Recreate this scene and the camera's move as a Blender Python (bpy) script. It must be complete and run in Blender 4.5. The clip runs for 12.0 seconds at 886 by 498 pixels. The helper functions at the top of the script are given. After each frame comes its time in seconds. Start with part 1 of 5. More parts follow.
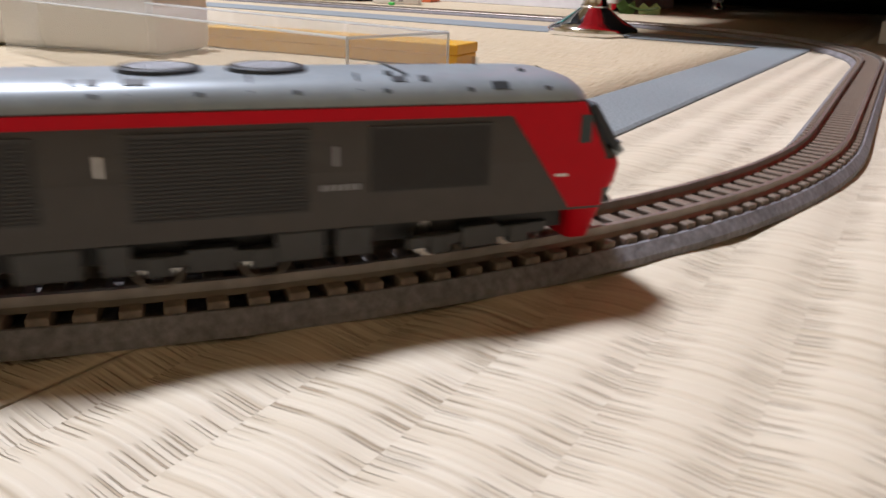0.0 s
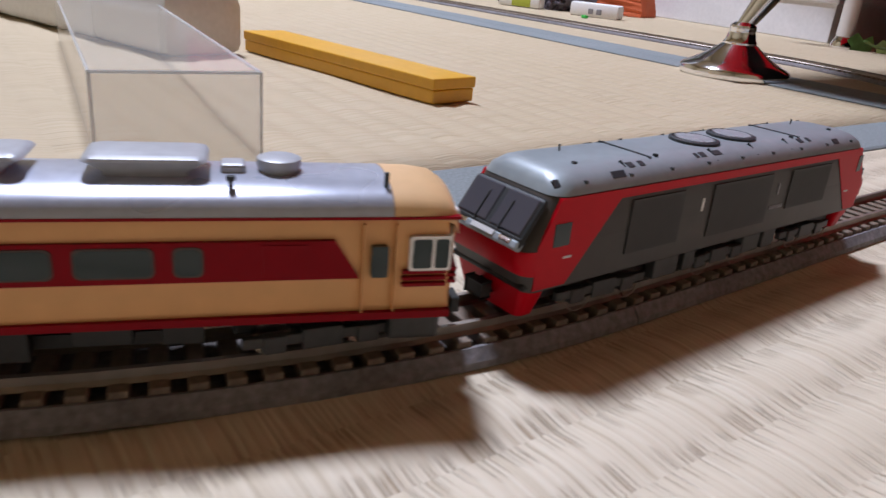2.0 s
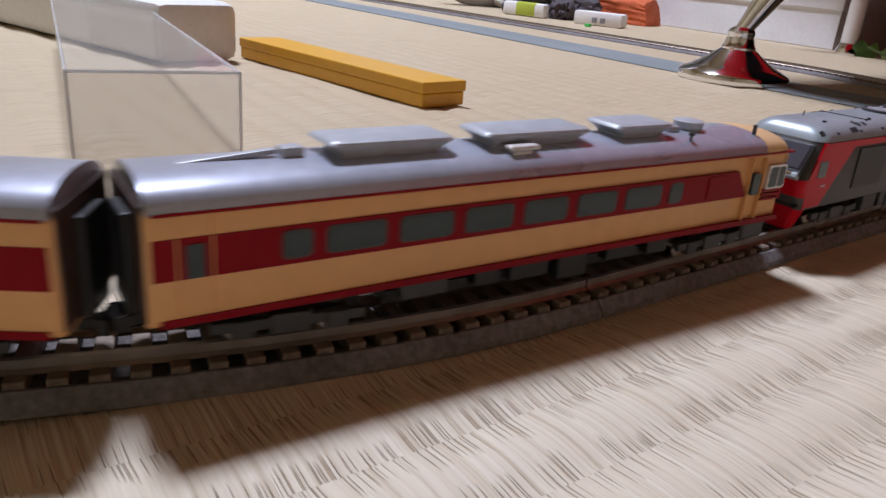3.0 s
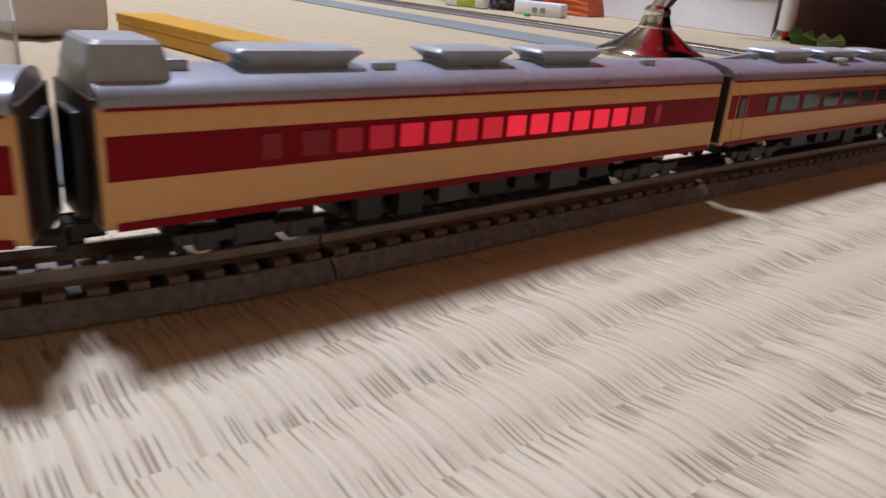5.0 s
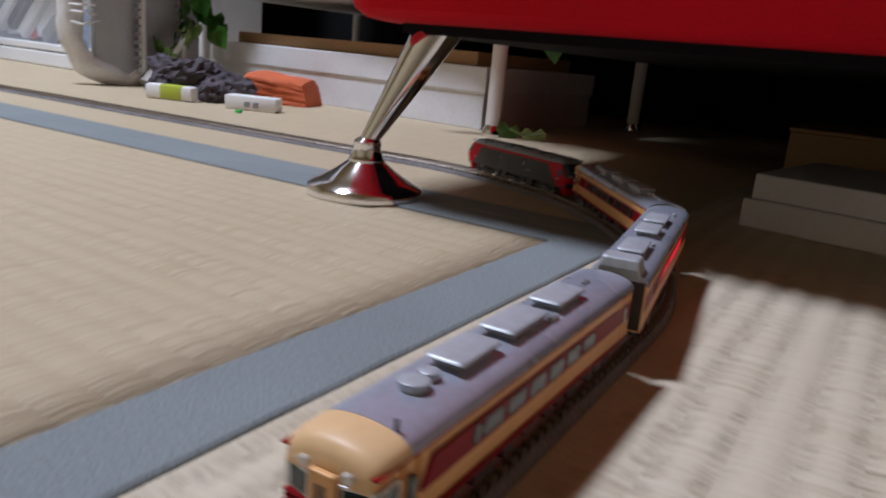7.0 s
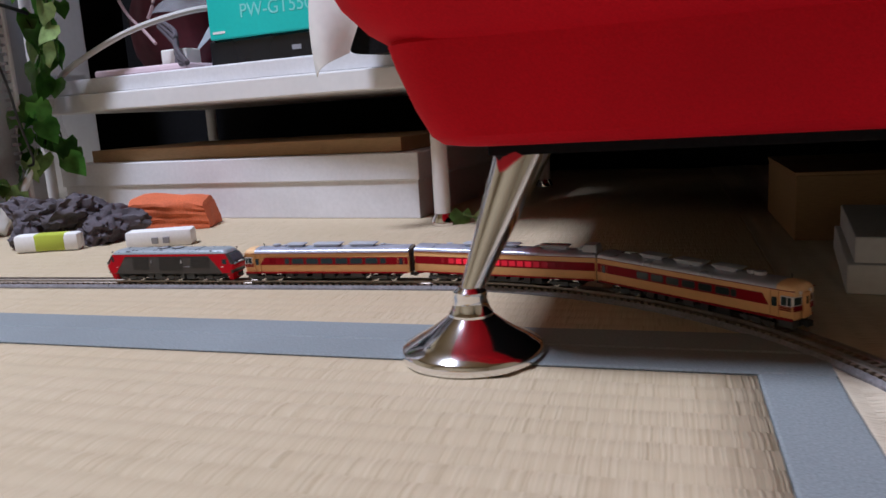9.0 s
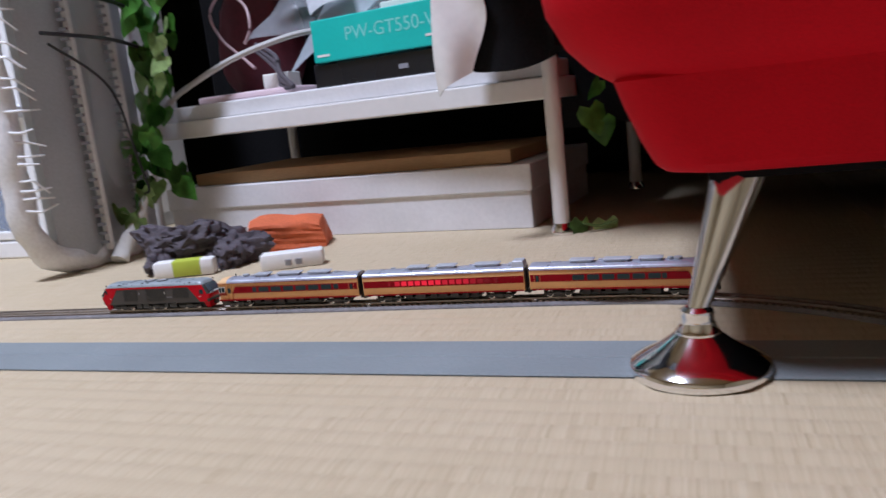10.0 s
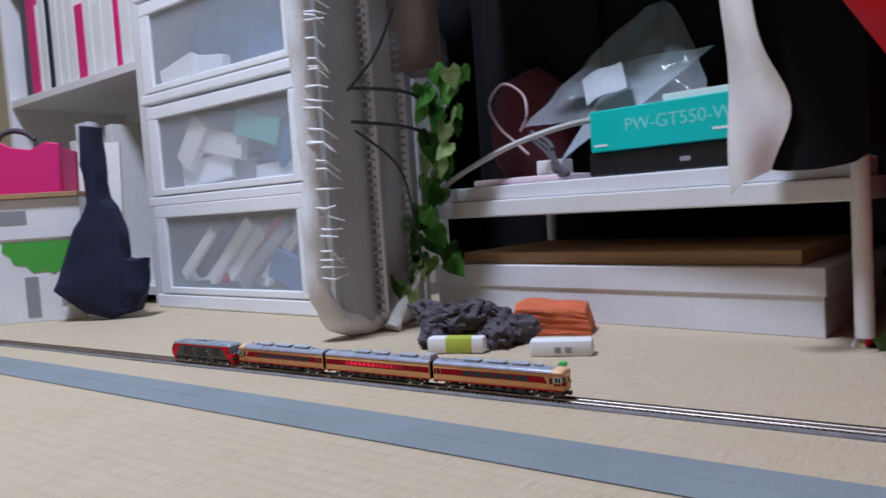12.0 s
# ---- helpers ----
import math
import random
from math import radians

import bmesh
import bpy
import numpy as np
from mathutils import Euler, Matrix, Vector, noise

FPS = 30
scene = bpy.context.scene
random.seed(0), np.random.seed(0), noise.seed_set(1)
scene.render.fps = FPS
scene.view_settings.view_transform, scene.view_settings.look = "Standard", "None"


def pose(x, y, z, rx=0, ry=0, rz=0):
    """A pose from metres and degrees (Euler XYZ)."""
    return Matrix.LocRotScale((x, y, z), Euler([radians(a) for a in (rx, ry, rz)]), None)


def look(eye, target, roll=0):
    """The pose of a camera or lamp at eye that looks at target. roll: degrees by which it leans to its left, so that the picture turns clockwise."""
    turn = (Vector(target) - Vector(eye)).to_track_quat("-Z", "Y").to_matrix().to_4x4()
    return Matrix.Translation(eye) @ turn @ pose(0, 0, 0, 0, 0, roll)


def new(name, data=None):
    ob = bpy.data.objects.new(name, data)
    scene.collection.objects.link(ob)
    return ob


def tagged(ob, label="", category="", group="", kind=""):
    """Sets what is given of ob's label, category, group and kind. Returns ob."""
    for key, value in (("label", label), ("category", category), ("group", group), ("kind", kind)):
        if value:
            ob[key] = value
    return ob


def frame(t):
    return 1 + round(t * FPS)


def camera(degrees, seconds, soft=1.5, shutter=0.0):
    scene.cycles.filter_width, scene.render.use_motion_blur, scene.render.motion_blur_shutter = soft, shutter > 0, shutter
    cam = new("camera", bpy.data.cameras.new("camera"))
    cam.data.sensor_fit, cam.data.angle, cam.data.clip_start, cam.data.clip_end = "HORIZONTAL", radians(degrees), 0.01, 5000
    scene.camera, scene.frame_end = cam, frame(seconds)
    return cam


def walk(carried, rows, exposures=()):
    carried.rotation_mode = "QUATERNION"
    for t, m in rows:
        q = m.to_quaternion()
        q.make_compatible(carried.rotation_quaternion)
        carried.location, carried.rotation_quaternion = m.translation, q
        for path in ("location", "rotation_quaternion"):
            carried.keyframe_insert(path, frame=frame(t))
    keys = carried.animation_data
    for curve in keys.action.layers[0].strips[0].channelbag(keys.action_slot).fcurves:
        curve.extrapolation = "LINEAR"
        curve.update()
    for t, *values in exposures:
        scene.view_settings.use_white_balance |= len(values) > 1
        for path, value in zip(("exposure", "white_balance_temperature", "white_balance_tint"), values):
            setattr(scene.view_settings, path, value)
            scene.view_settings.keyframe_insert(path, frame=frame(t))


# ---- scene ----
cam = camera(61.82, 12.0, soft=1.5, shutter=0.4)
PATH = [
    (0.0, pose(0.1085, -0.6116, 0.0446, 69.60, -1.90, 32.72)),
    (0.5, pose(0.1343, -0.5945, 0.0538, 69.15, -3.38, 39.35)),
    (1.0, pose(0.1697, -0.5141, 0.0518, 69.16, -2.38, 47.85)),
    (1.5, pose(0.1641, -0.5020, 0.0539, 68.45, -4.68, 52.52)),
    (2.0, pose(0.1782, -0.4786, 0.0627, 68.31, -5.01, 54.46)),
    (2.5, pose(0.1744, -0.4665, 0.0569, 69.09, -4.50, 54.55)),
    (3.0, pose(0.1839, -0.4708, 0.0598, 69.12, -4.60, 55.21)),
    (5.0, pose(0.1943, -0.4244, 0.0472, 69.41, -4.60, 52.90)),
    (5.5, pose(0.1973, -0.4150, 0.0496, 70.29, -5.05, 49.30)),
    (6.0, pose(0.2007, -0.4054, 0.0639, 70.01, -4.32, 44.76)),
    (6.5, pose(0.1885, -0.3869, 0.0727, 72.24, -3.84, 39.70)),
    (7.0, pose(0.1550, -0.3656, 0.0933, 75.23, -5.12, 32.61)),
    (7.5, pose(0.1002, -0.3406, 0.0974, 78.32, -3.65, 27.29)),
    (9.5, pose(-0.0873, -0.3670, 0.1437, 79.26, 4.08, 15.62)),
    (10.0, pose(-0.1373, -0.4007, 0.1579, 79.34, 6.24, 18.19)),
    (10.5, pose(-0.1625, -0.4084, 0.1723, 80.31, 6.92, 21.10)),
    (11.0, pose(-0.1654, -0.4155, 0.1755, 82.17, 6.90, 25.50)),
    (11.5, pose(-0.1731, -0.4130, 0.1859, 84.41, 5.63, 30.99)),
    (12.0, pose(-0.1873, -0.4229, 0.1817, 86.51, 3.74, 35.84)),
]
walk(cam, PATH, [(0.0, 0.25, 6300, 14), (0.5, 0.0, 6250, 14), (1.0, 0.1, 5950, 14), (2.5, -0.05, 5850, 16), (5.0, -0.15, 6050, 14), (6.0, -0.2, 6000, 13), (7.0, -0.42, 5850, 12), (7.7, -0.42, 5850, 13), (9.5, -0.18, 5750, 16), (11.0, -0.4, 5550, 15), (12.0, -0.48, 5450, 14)])

# how far the train's front has come along the track, in metres
SPEED = [
    (0.0, -0.8347),
    (0.5, -0.7777),
    (1.0, -0.7181),
    (1.5, -0.6654),
    (2.0, -0.6170),
    (2.5, -0.5738),
    (3.0, -0.5194),
    (5.0, -0.3320),
    (5.5, -0.2840),
    (6.0, -0.2186),
    (6.5, -0.1583),
    (7.0, -0.0715),
    (7.5, 0.0070),
    (9.5, 0.3643),
    (10.0, 0.4593),
    (10.5, 0.5424),
    (11.0, 0.6376),
    (11.5, 0.7168),
    (12.0, 0.8140),
]


# ---- world and light ----
world = bpy.data.worlds.new("room_air")
scene.world = world
world.use_nodes = True
world.node_tree.nodes["Background"].inputs[0].default_value = (1.0, 0.85, 0.50, 1)
world.node_tree.nodes["Background"].inputs[1].default_value = 0.07

LAMP = (-1.04, -0.28, 2.22)
lamp_data = bpy.data.lights.new("ceiling_glow", "AREA")
lamp_data.shape, lamp_data.size, lamp_data.energy, lamp_data.color = "DISK", 0.40, 84, (0.89, 0.92, 1.0)
lamp_light = new("ceiling_glow", lamp_data)
lamp_light.matrix_basis = look(LAMP, (LAMP[0], LAMP[1], 0))


# ---- materials ----
def mat(name, base, rough=0.6, metal=0.0, grain=0.0, scale=60.0, bump=0.0, stain=0.0, stain_scale=8.0, stretch=(1, 1, 1),
        emit=None, power=0.0, clear=0.0, coat=0.0, alpha=1.0, sheen=0.0, spec=0.5):
    """Plain surface with fine grain and larger stains, in metres."""
    m = bpy.data.materials.new(name)
    m.use_nodes = True
    nt = m.node_tree
    b = nt.nodes["Principled BSDF"]
    b.inputs["Base Color"].default_value = (*base, 1)
    b.inputs["Roughness"].default_value, b.inputs["Metallic"].default_value = rough, metal
    b.inputs["Transmission Weight"].default_value, b.inputs["Coat Weight"].default_value = clear, coat
    b.inputs["Alpha"].default_value, b.inputs["Sheen Weight"].default_value = alpha, sheen
    b.inputs["Specular IOR Level"].default_value = spec
    if emit:
        b.inputs["Emission Color"].default_value, b.inputs["Emission Strength"].default_value = (*emit, 1), power
    co = nt.nodes.new("ShaderNodeTexCoord")
    mp = nt.nodes.new("ShaderNodeMapping")
    mp.inputs["Scale"].default_value = stretch
    nt.links.new(co.outputs["Object"], mp.inputs[0])
    n1, n2 = nt.nodes.new("ShaderNodeTexNoise"), nt.nodes.new("ShaderNodeTexNoise")
    n1.inputs["Scale"].default_value, n2.inputs["Scale"].default_value = scale, stain_scale
    n1.inputs["Detail"].default_value = 4
    nt.links.new(mp.outputs[0], n1.inputs["Vector"])
    nt.links.new(co.outputs["Object"], n2.inputs["Vector"])
    if grain or stain:
        src = None
        for node, amount in ((n1, grain), (n2, stain)):
            if not amount:
                continue
            r = nt.nodes.new("ShaderNodeMapRange")
            r.inputs[1].default_value, r.inputs[2].default_value = 0.3, 0.7
            r.inputs[3].default_value, r.inputs[4].default_value = 1 - amount, 1 + amount * 0.5
            nt.links.new(node.outputs["Fac"], r.inputs[0])
            mix = nt.nodes.new("ShaderNodeVectorMath")
            mix.operation = "MULTIPLY"
            if src is None:
                mix.inputs[0].default_value = base
            else:
                nt.links.new(src, mix.inputs[0])
            nt.links.new(r.outputs[0], mix.inputs[1])
            src = mix.outputs[0]
        nt.links.new(src, b.inputs["Base Color"])
        rr = nt.nodes.new("ShaderNodeMapRange")
        rr.inputs[3].default_value, rr.inputs[4].default_value = max(rough - 0.1, 0.03), min(rough + 0.1, 1)
        nt.links.new(n2.outputs["Fac"], rr.inputs[0])
        nt.links.new(rr.outputs[0], b.inputs["Roughness"])
    if bump:
        bp = nt.nodes.new("ShaderNodeBump")
        bp.inputs["Strength"].default_value, bp.inputs["Distance"].default_value = 0.6, bump
        nt.links.new(n1.outputs["Fac"], bp.inputs["Height"])
        nt.links.new(bp.outputs[0], b.inputs["Normal"])
    return m


def rush(name, turned, wear, offset, sheen_tone=(1.0, 1.0, 1.0)):
    """Woven rush: straight stalks across each rib, pale with tan and greenish ones, and worn gaps beside the ribs' seams."""
    m = bpy.data.materials.new(name)
    m.use_nodes = True
    nt = m.node_tree
    b = nt.nodes["Principled BSDF"]
    b.inputs["Roughness"].default_value, b.inputs["Specular IOR Level"].default_value = 0.6, 0.3

    def math_node(op, *values):
        n = nt.nodes.new("ShaderNodeMath")
        n.operation = op
        for i, v in enumerate(values):
            if isinstance(v, (int, float)):
                n.inputs[i].default_value = v
            else:
                nt.links.new(v, n.inputs[i])
        return n.outputs[0]

    def noise_at(x, y, scale=1.0, detail=1):
        c, n = nt.nodes.new("ShaderNodeCombineXYZ"), nt.nodes.new("ShaderNodeTexNoise")
        for i, v in enumerate((x, y)):
            nt.links.new(v, c.inputs[i])
        n.inputs["Scale"].default_value, n.inputs["Detail"].default_value = scale, detail
        nt.links.new(c.outputs[0], n.inputs["Vector"])
        return n.outputs["Fac"]

    def toned(r, g, bl):
        return (r * sheen_tone[0], g * sheen_tone[1], bl * sheen_tone[2], 1)

    co, sep = nt.nodes.new("ShaderNodeTexCoord"), nt.nodes.new("ShaderNodeSeparateXYZ")
    nt.links.new(co.outputs["Object"], sep.inputs[0])
    across, along_rib = (sep.outputs[1], sep.outputs[0]) if turned else (sep.outputs[0], sep.outputs[1])
    w = math_node("DIVIDE", math_node("SUBTRACT", across, offset), RIB)
    cell, part_of = math_node("FLOOR", w), math_node("FRACT", w)
    bend = math_node("MULTIPLY", math_node("SUBTRACT", noise_at(across, along_rib, 55), 0.5), 0.0008)
    y = math_node("ADD", along_rib, bend)
    row = math_node("MULTIPLY", cell, 17.3)
    stalk = noise_at(row, math_node("MULTIPLY", y, 950.0), 1, 1)
    broad = noise_at(row, math_node("MULTIPLY", y, 240.0), 1, 1)
    gap = noise_at(math_node("MULTIPLY", cell, 31.7), math_node("MULTIPLY", y, 2600.0), 1, 0)
    patch = noise_at(across, along_rib, 9, 3)
    ramp = nt.nodes.new("ShaderNodeValToRGB")
    ramp.color_ramp.elements[0].position, ramp.color_ramp.elements[0].color = 0.22, toned(0.42, 0.34, 0.24)
    ramp.color_ramp.elements[1].position, ramp.color_ramp.elements[1].color = 0.70, toned(0.72, 0.65, 0.53)
    e = ramp.color_ramp.elements.new(0.40)
    e.color = toned(0.62, 0.54, 0.42)
    nt.links.new(stalk, ramp.inputs[0])
    tint = nt.nodes.new("ShaderNodeMix")
    tint.data_type = "RGBA"
    tint.inputs["B"].default_value = toned(0.55, 0.475, 0.325)
    nt.links.new(math_node("MULTIPLY", patch, 0.55), tint.inputs["Factor"])
    nt.links.new(ramp.outputs[0], tint.inputs["A"])
    seam = math_node("SUBTRACT", math_node("ABSOLUTE", math_node("SUBTRACT", part_of, 0.5)), math_node("MULTIPLY", broad, 0.5))
    near_seam = nt.nodes.new("ShaderNodeMapRange")
    near_seam.inputs[1].default_value, near_seam.inputs[2].default_value = -0.08, 0.08
    nt.links.new(seam, near_seam.inputs[0])
    open_gap = nt.nodes.new("ShaderNodeMapRange")
    open_gap.inputs[1].default_value, open_gap.inputs[2].default_value, open_gap.inputs[4].default_value = 0.60, 0.68, wear
    nt.links.new(gap, open_gap.inputs[0])
    dark = math_node("MULTIPLY", near_seam.outputs[0], open_gap.outputs[0])
    worn = nt.nodes.new("ShaderNodeMix")
    worn.data_type = "RGBA"
    worn.inputs["B"].default_value = toned(0.27, 0.19, 0.11)
    nt.links.new(dark, worn.inputs["Factor"])
    nt.links.new(tint.outputs["Result"], worn.inputs["A"])
    nt.links.new(worn.outputs["Result"], b.inputs["Base Color"])
    bp = nt.nodes.new("ShaderNodeBump")
    bp.inputs["Strength"].default_value, bp.inputs["Distance"].default_value = 0.85, 0.0006
    nt.links.new(math_node("SUBTRACT", math_node("ADD", stalk, broad), math_node("MULTIPLY", dark, 1.2)), bp.inputs["Height"])
    nt.links.new(bp.outputs[0], b.inputs["Normal"])
    return m


RIB = 0.0153
# RUSH_Y is darkened and warmed for the ribs' sheen seen along the weave
RUSH_X, RUSH_Y = rush("rush_across", False, 0.62, 0.132), rush("rush_along", True, 0.07, 0.0, (0.80, 0.75, 0.66))
HERI = mat("grey_border_cloth", (0.22, 0.25, 0.26), 0.8, grain=0.25, scale=900, bump=0.0002, stain=0.12)
BALLAST = mat("grey_ballast_plastic", (0.22, 0.21, 0.22), 0.75, grain=0.35, scale=700, bump=0.0003, stain=0.25, stain_scale=60)
SLEEPER = mat("brown_sleeper_plastic", (0.20, 0.15, 0.11), 0.6, grain=0.3, scale=700, bump=0.0001)
BED = mat("dark_track_bed", (0.10, 0.085, 0.08), 0.8, grain=0.5, scale=900, bump=0.0004)
RAIL = mat("nickel_rail", (0.34, 0.30, 0.26), 0.48, 0.85, grain=0.2, scale=200)
CREAM = mat("cream_orange_paint", (0.75, 0.41, 0.165), 0.4, spec=0.3, grain=0.05, scale=300, stain=0.05, stain_scale=40)
CRIMSON = mat("crimson_paint", (0.24, 0.003, 0.009), 0.34, spec=0.08, grain=0.06, scale=300, stain=0.08, stain_scale=40)
SILVER = mat("silver_roof_paint", (0.48, 0.51, 0.61), 0.30, 0.45, grain=0.08, scale=500, stain=0.10, stain_scale=50)
VENT = mat("grey_roof_unit", (0.44, 0.46, 0.50), 0.42, 0.15, grain=0.1, scale=400)
UNDER = mat("black_underframe", (0.014, 0.014, 0.014), 0.55, grain=0.3, scale=500)
GEAR = mat("grey_underfloor_box", (0.042, 0.042, 0.042), 0.5, grain=0.2, scale=500)
STEEL = mat("bright_wheel_metal", (0.6, 0.58, 0.55), 0.25, 1.0)
GANGWAY = mat("dark_brown_end", (0.055, 0.03, 0.022), 0.5, grain=0.2, scale=400)
GLASS = mat("dark_window_glass", (0.018, 0.032, 0.032), 0.07, spec=0.4)
# red light in the panes is emission of the glass, with no lamp inside
LITRED = [mat("red_emitting_glass", (0.26, 0.012, 0.02), 0.2, spec=0.2, emit=(1.0, 0.02, 0.045), power=p) for p in (0.0, 0.08, 0.2, 0.42, 0.75)]
WFRAME = mat("pale_window_frame", (0.7, 0.68, 0.66), 0.4, 0.3)
LOCOGREY = mat("dark_warm_grey_paint", (0.062, 0.055, 0.050), 0.42, spec=0.3, grain=0.08, scale=300, stain=0.08, stain_scale=40)
LOUVRE = mat("darker_louvre_grey", (0.026, 0.023, 0.021), 0.5, grain=0.1, scale=300)
LOCORED = mat("bright_red_paint", (0.50, 0.003, 0.012), 0.34, spec=0.12, grain=0.04, scale=300)
LOCOROOF = mat("blue_grey_roof", (0.31, 0.355, 0.385), 0.38, 0.15, grain=0.08, scale=400, stain=0.08, stain_scale=40)
DARKBITS = mat("black_roof_fitting", (0.04, 0.045, 0.05), 0.5, spec=0.3)
SCREEN = mat("tinted_windscreen", (0.075, 0.075, 0.095), 0.08, spec=0.6)
# body cream made paler, for the light that falls on the cab roof
CREAMLIT = mat("cream_paint_lit_from_above", (0.76, 0.50, 0.26), 0.4, spec=0.3, grain=0.05, scale=300, stain=0.05, stain_scale=40)
LETTER = mat("white_lettering", (0.75, 0.75, 0.75), 0.5)
WHITEPAINT = mat("white_enamel", (0.74, 0.73, 0.72), 0.38, grain=0.03, scale=100, stain=0.06)
CARTON = mat("white_carton", (0.70, 0.70, 0.72), 0.6, grain=0.05, scale=200, stain=0.08, stain_scale=12)
BROWN = mat("brown_cardboard", (0.40, 0.25, 0.12), 0.75, grain=0.15, scale=120, stain=0.12, stretch=(1, 8, 8))
CHROME = mat("chrome", (0.85, 0.85, 0.87), 0.06, 1.0, stain=0.05, stain_scale=30)
REDCLOTH = mat("red_felt", (0.56, 0.003, 0.012), 0.8, grain=0.12, scale=900, bump=0.0004, stain=0.10, stain_scale=10, spec=0.15)
BLACKCLOTH = mat("black_fabric", (0.009, 0.009, 0.010), 0.9, spec=0.1, grain=0.3, scale=300, bump=0.0006)
YELLOW = mat("yellow_plastic", (0.72, 0.38, 0.015), 0.4, grain=0.05, scale=200, stain=0.06)
TEAL = mat("teal_carton", (0.02, 0.50, 0.44), 0.45, grain=0.04, scale=200, stain=0.06)
BLACKBOX = mat("black_plastic", (0.010, 0.010, 0.012), 0.25, grain=0.2, scale=200)
ORANGE = mat("orange_cloth", (0.62, 0.14, 0.05), 0.85, grain=0.2, scale=500, bump=0.0006, stain=0.15, stain_scale=25)
GREYCLOTH = mat("grey_purple_cloth", (0.085, 0.072, 0.085), 0.85, grain=0.25, scale=400, bump=0.0006, stain=0.2, stain_scale=25)
LIME = mat("lime_label", (0.42, 0.50, 0.05), 0.5)
FOAM = mat("white_foam", (0.78, 0.78, 0.78), 0.6, grain=0.05, scale=300)
CLEAR = mat("clear_plastic", (0.95, 0.97, 0.98), 0.08, alpha=0.13)
FROST = mat("frosted_plastic", (0.88, 0.93, 1.0), 0.35, alpha=0.17)
FILM = mat("clear_film", (0.80, 0.86, 0.92), 0.15, alpha=0.11, bump=0.004, scale=25)
CABINET = mat("white_plastic", (0.87, 0.88, 0.90), 0.4, grain=0.03, scale=100, stain=0.05)
LEAF = mat("glossy_leaf", (0.10, 0.30, 0.045), 0.22, grain=0.35, scale=60, stain=0.4, stain_scale=30)
LEAFPALE = mat("variegated_leaf", (0.40, 0.55, 0.22), 0.25, grain=0.4, scale=80)
STEM = mat("green_stem", (0.10, 0.16, 0.04), 0.5)
CARPET = mat("grey_carpet_roll", (0.44, 0.47, 0.51), 0.6, grain=0.08, scale=300, bump=0.0003, stain=0.12)
FRINGE = mat("pale_fringe", (0.78, 0.78, 0.79), 0.7, grain=0.10, scale=250, bump=0.0008)
# unseen walls and ceiling, tan so that their bounce warms the shade
WALLM = mat("plain_wall", (0.46, 0.38, 0.23), 0.85, grain=0.05, scale=60, bump=0.0006, stain=0.05, stain_scale=2)
CEILM = mat("ceiling_board", (0.44, 0.34, 0.18), 0.9, grain=0.05, scale=60, stain=0.05, stain_scale=2)
DARKWOOD = mat("dark_wood", (0.05, 0.03, 0.02), 0.5, grain=0.3, scale=40, stretch=(1, 8, 1))
PINK = mat("magenta_felt", (0.62, 0.008, 0.16), 0.6, grain=0.1, scale=300)
NAVY = mat("navy_fabric", (0.006, 0.008, 0.034), 0.9, grain=0.25, scale=400, bump=0.0005)
GREENINK = mat("green_print", (0.07, 0.33, 0.04), 0.5)
GREYINK = mat("grey_print", (0.25, 0.25, 0.27), 0.5)
BLUEBAG = mat("blue_cloth", (0.06, 0.14, 0.30), 0.8, grain=0.3, scale=60, stain=0.3, stain_scale=15)
WIRE = mat("black_wire", (0.01, 0.01, 0.011), 0.4)
CORD = mat("grey_cord", (0.45, 0.44, 0.43), 0.5)
MAROON = mat("maroon_bag", (0.10, 0.008, 0.018), 0.6, grain=0.2, scale=100)
PAPER = mat("white_paper", (0.72, 0.71, 0.68), 0.7, grain=0.05, scale=100)
GLOW = mat("lamp_cover", (0.8, 0.8, 0.78), 0.5, emit=(1.0, 0.94, 0.86), power=4.0)


# ---- mesh helpers ----
def box(bm, x0, x1, y0, y1, z0, z1, bev=0.0, m=None):
    r = bmesh.ops.create_cube(bm, size=1)
    vs = r["verts"]
    for v in vs:
        v.co = Vector(((x0 + x1) / 2 + v.co.x * (x1 - x0), (y0 + y1) / 2 + v.co.y * (y1 - y0), (z0 + z1) / 2 + v.co.z * (z1 - z0)))
    if bev:
        es = list({e for v in vs for e in v.link_edges})
        r = bmesh.ops.bevel(bm, geom=es, offset=bev, segments=2, affect="EDGES", profile=0.5)
        vs = [v for v in r["verts"]] or vs
        if m is not None:
            seen, todo = set(), list(vs)
            while todo:
                v = todo.pop()
                if v in seen:
                    continue
                seen.add(v)
                todo += [e.other_vert(v) for e in v.link_edges]
            vs = list(seen)
    if m is not None:
        for v in vs:
            v.co = m @ v.co
    return bm


def boxes(*rows, bev=0.0, m=None):
    bm = bmesh.new()
    for r in rows:
        box(bm, *r, bev=bev, m=m)
    return bm


def ring_loft(bm, rings, closed=True, caps=True):
    """Skin through rings of equally many points."""
    vs = [[bm.verts.new(p) for p in r] for r in rings]
    n = len(rings[0])
    for a, b in zip(vs, vs[1:]):
        for i in range(n if closed else n - 1):
            j = (i + 1) % n
            bm.faces.new((a[i], a[j], b[j], b[i]))
    if caps and closed:
        bm.faces.new(vs[0][::-1])
        bm.faces.new(vs[-1])
    bmesh.ops.recalc_face_normals(bm, faces=bm.faces)
    return bm


